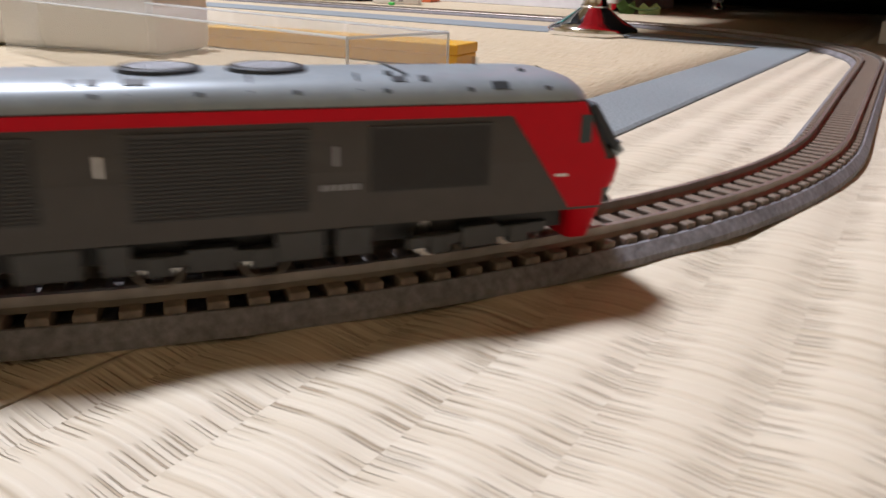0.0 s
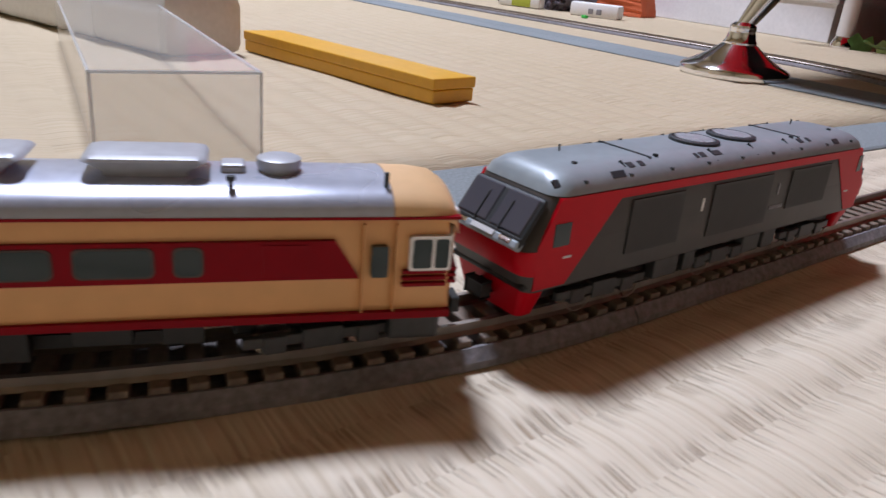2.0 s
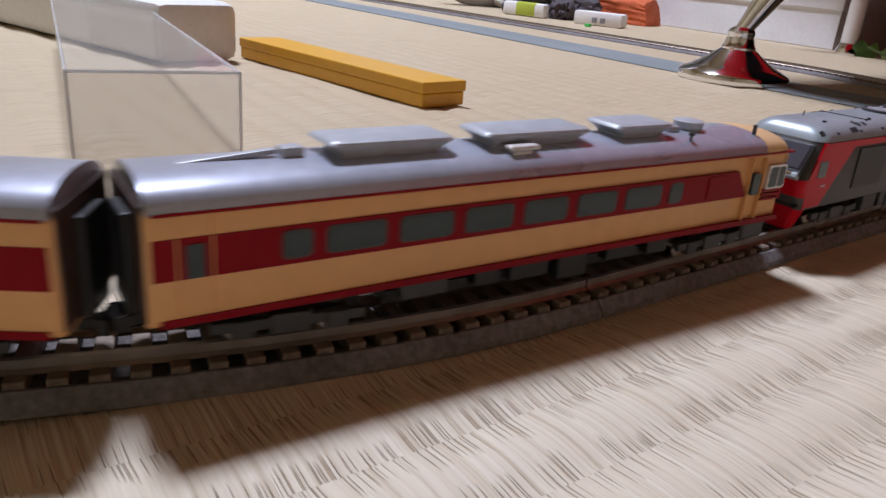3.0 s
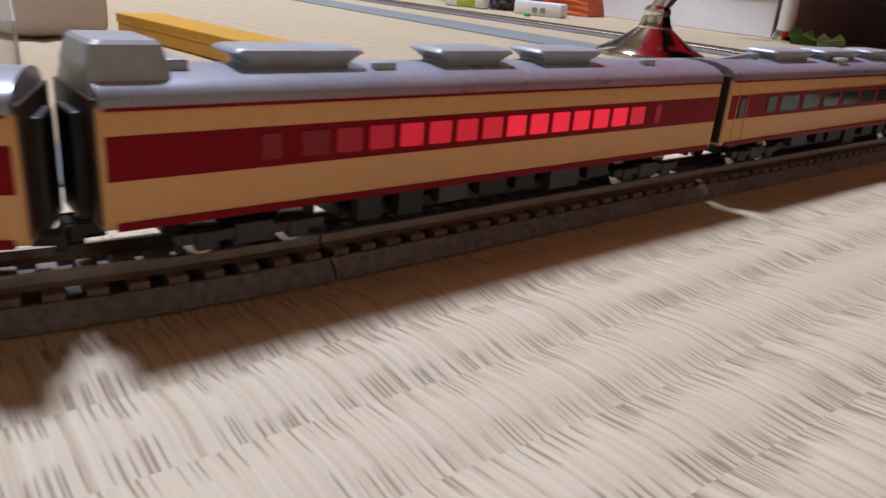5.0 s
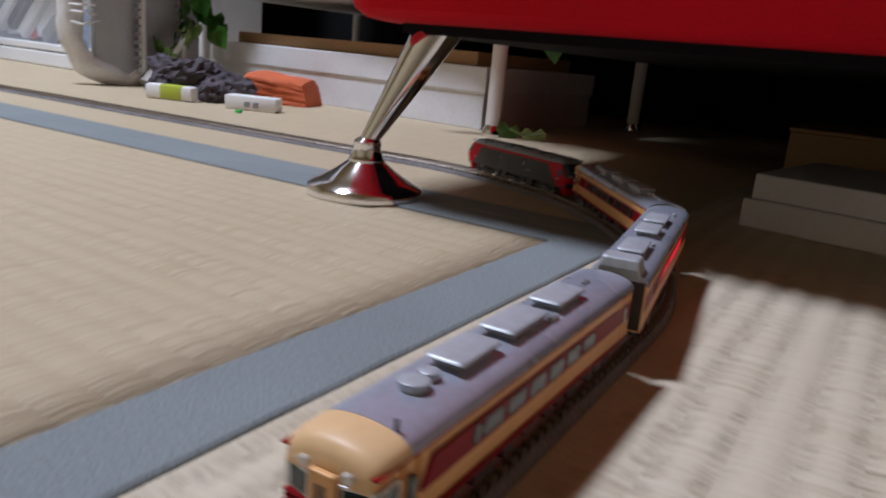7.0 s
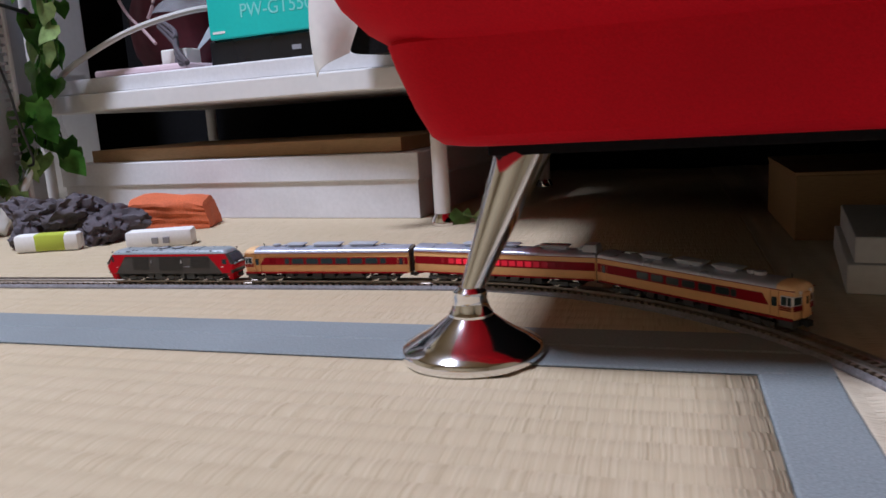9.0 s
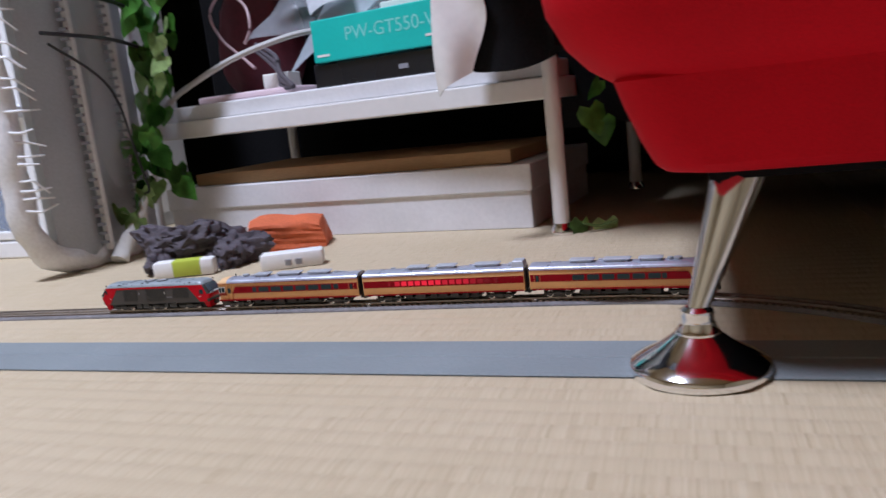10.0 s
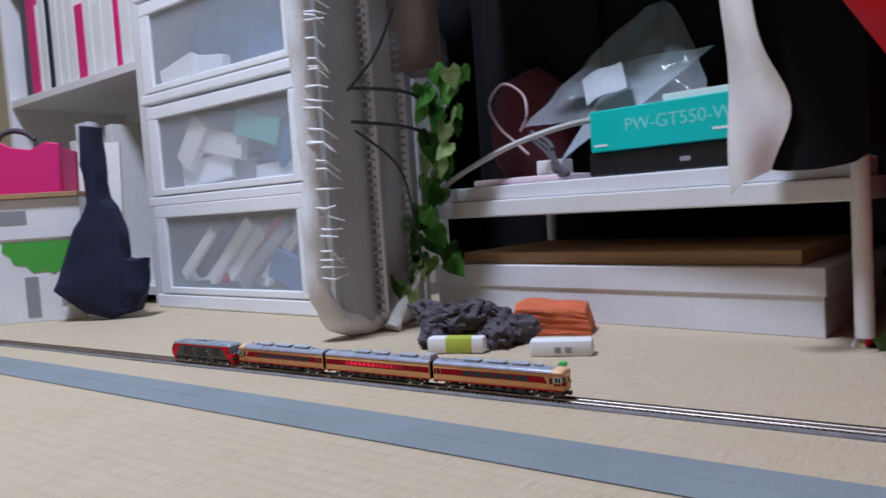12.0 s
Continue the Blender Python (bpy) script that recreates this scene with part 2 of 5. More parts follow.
def lathe(profile, at=(0, 0, 0), seg=40, bm=None):
    bm = bm or bmesh.new()
    rings = [[(at[0] + r * math.cos(2 * math.pi * i / seg), at[1] + r * math.sin(2 * math.pi * i / seg), at[2] + z) for i in range(seg)] for r, z in profile]
    return ring_loft(bm, rings)


def tube(points, r, seg=8, bm=None, r2=None):
    """Round bar along points, tapering from r to r2."""
    bm = bm or bmesh.new()
    pts = [Vector(p) for p in points]
    rings = []
    for i, p in enumerate(pts):
        d = (pts[min(i + 1, len(pts) - 1)] - pts[max(i - 1, 0)]).normalized()
        u = d.cross(Vector((0, 0, 1)) if abs(d.z) < 0.95 else Vector((1, 0, 0))).normalized()
        w = d.cross(u)
        k = r if r2 is None else r + (r2 - r) * i / (len(pts) - 1)
        rings.append([p + k * (u * math.cos(2 * math.pi * j / seg) + w * math.sin(2 * math.pi * j / seg)) for j in range(seg)])
    return ring_loft(bm, rings)


def smooth_path(points, n=8):
    """Catmull-Rom points through the given ones."""
    P = [Vector(p) for p in points]
    out = []
    for i in range(len(P) - 1):
        a, b, c, d = P[max(i - 1, 0)], P[i], P[i + 1], P[min(i + 2, len(P) - 1)]
        for k in range(n):
            t = k / n
            out.append(0.5 * (2 * b + (c - a) * t + (2 * a - 5 * b + 4 * c - d) * t * t + (3 * b - a - 3 * c + d) * t ** 3))
    return out + [P[-1]]


def mesh_of(bm, name, material, soft=False):
    me = bpy.data.meshes.new(name)
    bm.to_mesh(me)
    bm.free()
    me.materials.append(material)
    if soft:
        me.shade_smooth()
        me.set_sharp_from_angle(angle=radians(35))
    return me


def part(name, bm, material, parent=None, label="", soft=False):
    ob = new(name, mesh_of(bm, name, material, soft))
    ob.parent = parent
    if label:
        ob["label"] = label
    return ob


def thing(name, m, label, category, group="", kind=""):
    ob = new(name)
    ob.empty_display_size = 0.02
    ob.matrix_basis = m
    return tagged(ob, label, category, group, kind)


def solid(name, bm, material, label, category, soft=False, kind="", group=""):
    return tagged(part(name, bm, material, None, "", soft), label, category, group, kind)


def crumple(bm, amount, scale, seed=0):
    for v in bm.verts:
        n = noise.noise_vector(v.co * scale + Vector((seed, seed * 0.7, 0)))
        v.co += n * amount
    return bm


def grid_sheet(fn, nu, nv, thick=0.0):
    """Sheet from fn(u, v) with u and v from 0 to 1, given a thickness along its normals."""
    bm = bmesh.new()
    vs = [[bm.verts.new(fn(i / nu, j / nv)) for j in range(nv + 1)] for i in range(nu + 1)]
    for i in range(nu):
        for j in range(nv):
            bm.faces.new((vs[i][j], vs[i + 1][j], vs[i + 1][j + 1], vs[i][j + 1]))
    if thick:
        bmesh.ops.recalc_face_normals(bm, faces=bm.faces)
        bmesh.ops.solidify(bm, geom=bm.faces[:], thickness=thick)
    return bm


# ---- room shell ----
X0, X1, Y0, Y1, ZC = -3.1, 1.6, -2.2, 1.15, 2.4
solid("floor", boxes((X0, X1, Y0, Y1, -0.10, -0.02)), DARKWOOD, "dark wooden boards under the mats", "floor", kind="structure")
solid("ceiling", boxes((X0 - 0.1, X1 + 0.1, Y0 - 0.1, Y1 + 0.1, ZC, ZC + 0.1)), CEILM, "plain wooden board ceiling", "ceiling", kind="structure")
solid("wall_north", boxes((X0 - 0.1, X1 + 0.1, Y1, Y1 + 0.1, -0.1, ZC)), WALLM, "plain sand-coloured wall behind the rack", "wall", kind="structure")
solid("wall_south", boxes((X0 - 0.1, X1 + 0.1, Y0 - 0.1, Y0, -0.1, ZC)), WALLM, "plain sand-coloured wall", "wall", kind="structure")
solid("wall_west", boxes((X0 - 0.1, X0, Y0, Y1, -0.1, ZC)), WALLM, "plain sand-coloured wall", "wall", kind="structure")
solid("wall_east", boxes((X1, X1 + 0.1, Y0, Y1, -0.1, ZC)), WALLM, "plain sand-coloured wall", "wall", kind="structure")

lamp = thing("pendant_lamp", pose(LAMP[0], LAMP[1], LAMP[2] + 0.12), "round white pendant lamp hanging from the ceiling, lit", "pendant lamp")
part("cord", tube([(0, 0, 0.0), (0, 0, ZC - LAMP[2] - 0.12)], 0.004, 8), WHITEPAINT, lamp)
part("base", lathe([(0.06, 0.0), (0.06, -0.03), (0.16, -0.035), (0.16, -0.05)]), WHITEPAINT, lamp, soft=True)
part("cover", lathe([(0.155, -0.052), (0.16, -0.07), (0.158, -0.09), (0.155, -0.10)]), GLOW, lamp, "glowing white cover", soft=True)

# ---- woven rush mats ----
WA, WB = 0.0624, 0.0335


def rib_line(lo, hi, fine_lo, fine_hi, step):
    """Marks along an axis: close inside the fine stretch, wide outside."""
    out = [lo] if lo < fine_lo else []
    n = int(round((fine_hi - fine_lo) / step))
    out += [fine_lo + i * (fine_hi - fine_lo) / n for i in range(n + 1)]
    return out + ([hi] if hi > fine_hi else [])


def mat_sheet(x0, x1, y0, y1, fx, fy, ribs_along_y, height):
    """Mat top with rounded ribs inside the fine stretch, closed down to the boards."""
    if ribs_along_y:
        xs, ys = rib_line(x0, x1, *fx, RIB / 10), rib_line(y0, y1, *fy, 0.03)
    else:
        xs, ys = rib_line(x0, x1, *fx, 0.03), rib_line(y0, y1, *fy, RIB / 10)
    bm = bmesh.new()
    top = []
    for x in xs:
        row = []
        for y in ys:
            w = (x - 0.132 if ribs_along_y else y) / RIB
            inside = fx[0] - 1e-6 <= x <= fx[1] + 1e-6 and fy[0] - 1e-6 <= y <= fy[1] + 1e-6
            edge = x in (x0, x1) or y in (y0, y1)
            h = 0.0 if edge or not inside else -height * (1 - 0.5 * abs(math.sin(math.pi * w)) ** 0.6 - 0.5 * math.sin(math.pi * w) ** 2) * (0.7 + 0.5 * noise.noise(Vector((x * 30, y * 30, 1))))
            row.append(bm.verts.new((x, y, h)))
        top.append(row)
    for i in range(len(xs) - 1):
        for j in range(len(ys) - 1):
            bm.faces.new((top[i][j], top[i + 1][j], top[i + 1][j + 1], top[i][j + 1])).smooth = True
    rim = [top[i][0] for i in range(len(xs))] + [top[-1][j] for j in range(1, len(ys))] + [top[i][-1] for i in range(len(xs) - 2, -1, -1)] + [top[0][j] for j in range(len(ys) - 2, 0, -1)]
    low = [bm.verts.new((v.co.x, v.co.y, -0.02)) for v in rim]
    for i in range(len(rim)):
        j = (i + 1) % len(rim)
        bm.faces.new((rim[j], rim[i], low[i], low[j]))
    bmesh.ops.recalc_face_normals(bm, faces=bm.faces)
    return bm


def border(x0, x1, y0, y1):
    """Cloth edging, slightly proud, with a soft edge."""
    along_x = (x1 - x0) > (y1 - y0)
    bm = bmesh.new()
    n = 60
    rings = []
    for i in range(n + 1):
        t = i / n
        w = 0.0006 * noise.noise(Vector((t * 25, x0, y0)))
        if along_x:
            x = x0 + (x1 - x0) * t
            rings.append([(x, y0 + w, -0.02), (x, y0 + w, 0.0005), (x, y0 + 0.0012 + w, 0.0012), (x, y1 - 0.0012, 0.0012), (x, y1, 0.0005), (x, y1, -0.02)])
        else:
            y = y0 + (y1 - y0) * t
            rings.append([(x0, y, -0.02), (x0, y, 0.0005), (x0 + 0.0012, y, 0.0012), (x1 - 0.0012 + w, y, 0.0012), (x1 + w, y, 0.0005), (x1 + w, y, -0.02)])
    return ring_loft(bm, rings)


END = -0.50
LABEL_MAT = "pale beige woven rush mat with grey cloth edging"
mat_in = thing("tatami_mat", pose(0, 0, 0), LABEL_MAT, "tatami mat", "mats")
part("rush_cover", mat_sheet(-1.8, -0.0005, END, -0.0005, (-1.25, -0.0005), (END + 0.002, -0.003), False, 0.0011), RUSH_Y, mat_in)
part("cloth_border", border(0.0, WB, END, -0.0005), HERI, mat_in, "blue-grey cloth edging")
mat_far = thing("tatami_mat", pose(0, 0, 0), LABEL_MAT, "tatami mat", "mats")
part("rush_cover", mat_sheet(X0, WB, WA + 0.0005, Y1, (-1.6, WB - 0.001), (WA + 0.003, 0.5), False, 0.0006), RUSH_Y, mat_far)
part("cloth_border", border(X0, WB, 0.0005, WA / 2 - 0.0004), HERI, mat_far, "blue-grey cloth edging")
part("cloth_border", border(X0, WB, WA / 2 + 0.0004, WA), HERI, mat_far, "blue-grey cloth edging")
mat_near = thing("tatami_mat", pose(0, 0, 0), "pale ribbed woven rush mat beside the grey edging", "tatami mat", "mats")
part("rush_cover", mat_sheet(WB + 0.0006, X1, Y0, Y1, (WB + 0.0012, 0.42), (-0.80, 0.25), True, 0.0012), RUSH_X, mat_near)
mat_south = thing("tatami_mat", pose(0, 0, 0), "pale ribbed woven rush mat under the curve of track", "tatami mat", "mats")
part("rush_cover", mat_sheet(-1.8, WB, Y0, END - 0.0006, (-0.30, WB), (-0.80, END - 0.0006), True, 0.0012), RUSH_X, mat_south)
mat_west = thing("tatami_mat", pose(0, 0, 0), LABEL_MAT, "tatami mat", "mats")
part("rush_cover", mat_sheet(X0, -1.801, Y0, -0.0005, (-2.0, -1.801), (-0.2, -0.1), False, 0.0), RUSH_Y, mat_west)

# ---- model railway track ----
XN, YT, RAD, LEN, SKEW = 0.0780, 0.1658, 0.2794, 0.2590, 0.0310
QUARTER = math.pi / 2 * RAD
RAIL_TOP = 0.0060


def way(s):
    """Place and heading on the track's centre line; s grows the way the train runs."""
    xc, yc = XN - RAD, YT - RAD
    if s >= 0:
        x, y, h = xc - s, YT, math.pi
    elif s >= -QUARTER:
        a = math.pi / 2 + s / RAD
        x, y, h = xc + RAD * math.cos(a), yc + RAD * math.sin(a), a + math.pi / 2
    elif s >= -QUARTER - LEN:
        x, y, h = XN, yc + s + QUARTER, math.pi / 2
    elif s >= -2 * QUARTER - LEN:
        a = (s + QUARTER + LEN) / RAD
        x, y, h = xc + RAD * math.cos(a), yc - LEN + RAD * math.sin(a), a + math.pi / 2
    else:
        x, y, h = xc + s + 2 * QUARTER + LEN, yc - LEN - RAD, 0.0
    c, d = math.cos(SKEW), math.sin(SKEW)
    return Vector((c * x - d * y, d * x + c * y, 0)), h + SKEW


def sweep(s0, s1, profile, n):
    """Section carried along the track; profile points are (to the left, up)."""
    rings = []
    for i in range(n + 1):
        p, h = way(s0 + (s1 - s0) * i / n)
        left = Vector((-math.sin(h), math.cos(h), 0))
        rings.append([p + left * a + Vector((0, 0, z)) for a, z in profile])
    return ring_loft(bmesh.new(), rings)


SLEEPER_BM = boxes((-0.0014, 0.0014, -0.0080, 0.0080, 0.0, 0.0024), bev=0.0003)
SLEEPER_MESH = mesh_of(SLEEPER_BM, "sleeper", SLEEPER)
PITCH = 0.0051
sections = [(-2 * QUARTER - LEN - 0.28, -2 * QUARTER - LEN), (-2 * QUARTER - LEN, -1.5 * QUARTER - LEN), (-1.5 * QUARTER - LEN, -QUARTER - LEN),
            (-QUARTER - LEN, -QUARTER), (-QUARTER, -0.5 * QUARTER), (-0.5 * QUARTER, 0.0)] + [(0.28 * i, 0.28 * i + 0.28) for i in range(7)]
for s0, s1 in sections:
    curved = way(s0)[1] != way(s1)[1]
    sec = thing("track_section", pose(0, 0, 0), "grey plastic ballasted model track, %s, lying on the mat" % ("curved" if curved else "straight"), "model track", "track sections")
    n = 14 if curved else 4
    g = 0.0002
    part("ballast", sweep(s0 + g, s1 - g, [(-0.0105, 0.0), (-0.0103, 0.0012), (-0.0087, 0.0031), (-0.0081, 0.0031), (-0.0078, 0.0016), (0.0078, 0.0016), (0.0081, 0.0031), (0.0087, 0.0031), (0.0103, 0.0012), (0.0105, 0.0)], n), BALLAST, sec, "speckled grey ballast shoulder")
    part("track_bed", sweep(s0 + g, s1 - g, [(-0.0079, 0.0013), (-0.0079, 0.0018), (0.0079, 0.0018), (0.0079, 0.0013)], n), BED, sec, "dark bed between the sleepers")
    for side in (-1, 1):
        c = side * 0.0049
        part("rail", sweep(s0 + g, s1 - g, [(c - 0.0011, 0.0040), (c + 0.0011, 0.0040), (c + 0.0004, 0.0046), (c + 0.0005, RAIL_TOP), (c - 0.0005, RAIL_TOP), (c - 0.0004, 0.0046)], n), RAIL, sec)
    count = int((s1 - s0) / PITCH)
    near = -QUARTER - LEN - 0.5 * QUARTER - 0.01 < s0 < -0.5 * QUARTER - 0.01
    rest = bmesh.new()
    for i in range(count):
        p, h = way(s0 + (i + 0.5) * (s1 - s0) / count)
        m = Matrix.Translation(p + Vector((0, 0, 0.0017))) @ Matrix.Rotation(h, 4, "Z")
        if near:
            ob = new("sleeper", SLEEPER_MESH)
            ob.parent, ob.matrix_basis = sec, m
        else:
            box(rest, -0.0014, 0.0014, -0.0080, 0.0080, 0.0, 0.0024, m=m)
    if near:
        rest.free()
    else:
        tagged(part("sleeper_strip", rest, SLEEPER, sec), kind="stuff")


# ---- model train ----
LOCO_LONG, CAR_LONG, GAP = 0.1185, 0.1365, 0.0043
HALF = 0.0097
SILL, EAVE, TOP = 0.0070, 0.0224, 0.0264


def outline(half_long, half_wide, corner, n=6):
    """Rounded oblong in plan."""
    pts = []
    for qx, qy, a0 in ((1, 1, 0), (-1, 1, 90), (-1, -1, 180), (1, -1, 270)):
        for i in range(n + 1):
            a = radians(a0 + 90 * i / n)
            pts.append((qx * (half_long - corner) + corner * math.cos(a), qy * (half_wide - corner) + corner * math.sin(a)))
    return pts


def levels(rows):
    """Body from rounded oblongs, one a height: (z, half length, half width, corner)."""
    return ring_loft(bmesh.new(), [[(x, y, z) for x, y in outline(hl, hw, c)] for z, hl, hw, c in rows])


def bogie(parent, x, wheelbase=0.0140, wide=0.0074):
    """Truck with side frames, springs and wheels; turns under its car."""
    b = part("bogie", boxes((-0.0120, 0.0120, -0.0040, 0.0040, 0.0030, 0.0055), bev=0.0004), UNDER, parent, "black bogie")
    b.matrix_basis = pose(x, 0, 0)
    for side in (-1, 1):
        bm = boxes((-0.0115, 0.0115, side * wide - 0.0006, side * wide + 0.0006, 0.0026, 0.0043), (-0.003, 0.003, side * wide - 0.0010, side * wide + 0.0010, 0.0018, 0.0050), bev=0.0002)
        for k in (-1, 1):
            box(bm, k * wheelbase / 2 - 0.0017, k * wheelbase / 2 + 0.0017, side * wide - 0.0010, side * wide + 0.0010, 0.0016, 0.0044, bev=0.0003)
        part("side_frame", bm, GEAR, b)
    for k in (-1, 1):
        bm = bmesh.new()
        for side in (-1, 1):
            tube([(k * wheelbase / 2, side * 0.0040, 0.0029), (k * wheelbase / 2, side * 0.0054, 0.0029)], 0.0029, 20, bm)
        tube([(k * wheelbase / 2, -0.0050, 0.0029), (k * wheelbase / 2, 0.0050, 0.0029)], 0.0006, 8, bm)
        if wide > 0.0078:
            for side in (-1, 1):
                ring = [(k * wheelbase / 2 + 0.0031 * math.cos(a), side * (wide + 0.0009), 0.0033 + 0.0031 * math.sin(a)) for a in [math.pi * (1.08 + 0.84 * i / 16) for i in range(17)]]
                part("wheel_rim", tube(ring, 0.00013, 6), RAIL, b)
        part("wheelset", bm, STEEL, b, "bright metal wheels", soft=True)
    return b


def coupler(parent, x, way_out):
    part("coupler", boxes((x, x + way_out * 0.0042, -0.0012, 0.0012, 0.0038, 0.0056), (x + way_out * 0.0030, x + way_out * 0.0046, -0.0022, 0.0022, 0.0034, 0.0060), bev=0.0003), UNDER, parent, "black coupler")


def side_slab(x0, x1, z0, z1, side, slant=(0.0, 0.0), depth=0.0003, y=HALF):
    """Thin paint or glass panel on a car side; slant moves the top corners."""
    bm = bmesh.new()
    a, b = side * (y - 0.001), side * (y + depth)
    rings = [[(x0, q, z0), (x1, q, z0), (x1 + slant[1], q, z1), (x0 + slant[0], q, z1)] for q in (a, b)]
    return ring_loft(bm, rings)


def round_pane(x0, x1, z0, z1, side, r=0.0009, depth=0.0005, y=HALF):
    bm = bmesh.new()
    o = outline((x1 - x0) / 2, (z1 - z0) / 2, r, 3)
    return ring_loft(bm, [[((x0 + x1) / 2 + p, side * q, (z0 + z1) / 2 + s) for p, s in o] for q in (y - 0.001, y + depth)])


def roof_unit(x, long, wide=0.0047, high=0.0024):
    """Air conditioner: a boat-shaped lid with overhanging ends on a narrow neck."""
    bm = ring_loft(bmesh.new(), [[(x + p, q, z) for p, q in outline(hl, hw, c, 3)] for z, hl, hw, c in (
        (TOP - 0.0010, long / 2 - 0.0026, wide - 0.0012, 0.0006), (TOP + 0.0004, long / 2 - 0.0025, wide - 0.0010, 0.0006), (TOP + 0.0016, long / 2 - 0.0008, wide - 0.0001, 0.0010),
        (TOP + 0.0019, long / 2, wide, 0.0012), (TOP + high - 0.0001, long / 2 - 0.0003, wide - 0.0002, 0.0012), (TOP + high + 0.0002, long / 2 - 0.0012, wide - 0.0010, 0.0010))])
    return bm


def railcar(name, cab, panes, units, extras, label):
    """Express railcar; cab is +1, -1 or 0 for the end that has a driver's cab."""
    car = thing(name, pose(0, 0, 0), label, "model railcar", "train")
    hl = CAR_LONG / 2
    # the body, with rounded plan at the cab
    rows = []
    for z, hw in ((SILL, HALF - 0.0004), (SILL + 0.0008, HALF), (EAVE - 0.0006, HALF), (EAVE, HALF - 0.0002), (EAVE + 0.0006, HALF - 0.0010)):
        ring = []
        for px, py in outline(hl, hw, 0.0007, 4):
            if cab and px * cab > hl - 0.008:
                k = (px * cab - (hl - 0.008)) / 0.008
                lean = max(0.0, (z - 0.0145) / 0.0085)
                px -= cab * k * (0.0012 * lean * lean + 0.0016 * (abs(py) / hw) ** 3)
                py *= 1 - 0.10 * k * k
            ring.append((px, py, z))
        rows.append(ring)
    part("body", ring_loft(bmesh.new(), rows), CREAM, car, "cream-orange painted body", soft=True)
    # roof, arched, with the cab's cap in cream paled for the light on it
    lo, up = (-hl + 0.0004, hl - 0.0004)
    if cab > 0:
        up = hl - 0.0108
    if cab < 0:
        lo = -hl + 0.0108

    def arch(x, shrink=1.0, drop=0.0):
        return [(x, -math.cos(math.pi * i / 12) * (HALF + 0.0002) * shrink, EAVE + math.sin(math.pi * i / 12) ** 0.75 * (TOP - EAVE) - drop) for i in range(13)]
    part("roof", ring_loft(bmesh.new(), [arch(lo), arch(up)]), SILVER, car, "silver painted roof", soft=True)
    if cab:
        e = cab * hl
        part("cab_roof", ring_loft(bmesh.new(), [arch(e - cab * 0.0107), arch(e - cab * 0.006, 0.995, 0.0001), arch(e - cab * 0.003, 0.97, 0.0005), arch(e - cab * 0.0016, 0.93, 0.0014), arch(e - cab * 0.0008, 0.86, 0.0030)]), CREAMLIT, car, "cab roof, its cream paled for the light on it", soft=True)
        part("warning_horn", boxes((e - cab * 0.0114 - 0.0003, e - cab * 0.0114 + 0.0003, -0.0063, -0.0057, TOP - 0.001, TOP + 0.0014)), DARKBITS, car)
    band = (0.0134, 0.0191)
    for side in (-1, 1):
        a, b, sl = -hl + 0.0008, hl - 0.0008, [0.0, 0.0]
        if cab > 0:
            b, sl[1] = hl - 0.0152, -0.0036
        if cab < 0:
            a, sl[0] = -hl + 0.0152, 0.0036
        part("window_band", side_slab(a, b, *band, side, sl, 0.00012), CRIMSON, car, "crimson window band")
        part("sill_stripe", side_slab(-hl + 0.0016, hl - 0.0016, SILL - 0.0002, SILL + 0.0009, side, depth=0.0002), CRIMSON, car, "crimson line along the sill")
        part("gutter", side_slab(-hl + 0.001, hl - 0.001, EAVE - 0.0002, EAVE + 0.0002, side, depth=0.0003), CRIMSON, car)
        for x0, x1, glass in panes:
            if glass is GLASS:
                part("window_frame", round_pane(x0 - 0.0003, x1 + 0.0003, 0.0142, 0.0185, side, depth=0.00025), GANGWAY, car)
            part("window", round_pane(x0, x1, 0.0145, 0.0182, side, 0.0009 if glass is GLASS else 0.0003, 0.0003), glass, car)
        for dx in extras:
            part("door_window", round_pane(dx - 0.0012, dx + 0.0012, 0.0135, 0.0182, side, 0.0003, 0.0003), GLASS, car)
            part("door_seam", side_slab(dx - 0.0024, dx - 0.0022, SILL + 0.001, EAVE - 0.001, side, depth=0.0002), CREAM, car)
            part("door_seam", side_slab(dx + 0.0022, dx + 0.0024, SILL + 0.001, EAVE - 0.001, side, depth=0.0002), CREAM, car)
        if cab:
            e = cab * (hl - 0.0065)
            part("cab_window_frame", round_pane(e + cab * 0.0014 - 0.0031, e + cab * 0.0014 + 0.0031, 0.0142, 0.0196, side, 0.0005, 0.0002, HALF - 0.0002), WFRAME, car)
            part("cab_window", round_pane(e + cab * 0.0002 - 0.0014, e + cab * 0.0002 + 0.0014, 0.0147, 0.0191, side, 0.0004, 0.0003, HALF - 0.0002), GLASS, car)
            part("cab_window", round_pane(e + cab * 0.0031 - 0.0010, e + cab * 0.0031 + 0.0010, 0.0147, 0.0191, side, 0.0004, 0.0003, HALF - 0.0002), GLASS, car)
            for k in range(3):
                part("whisker_stripe", side_slab(min(e - cab * 0.0025, e + cab * 0.004), max(e - cab * 0.0025, e + cab * 0.004), 0.0118 + k * 0.0010, 0.0123 + k * 0.0010, side, depth=0.0002, y=HALF - 0.0002), CRIMSON, car)
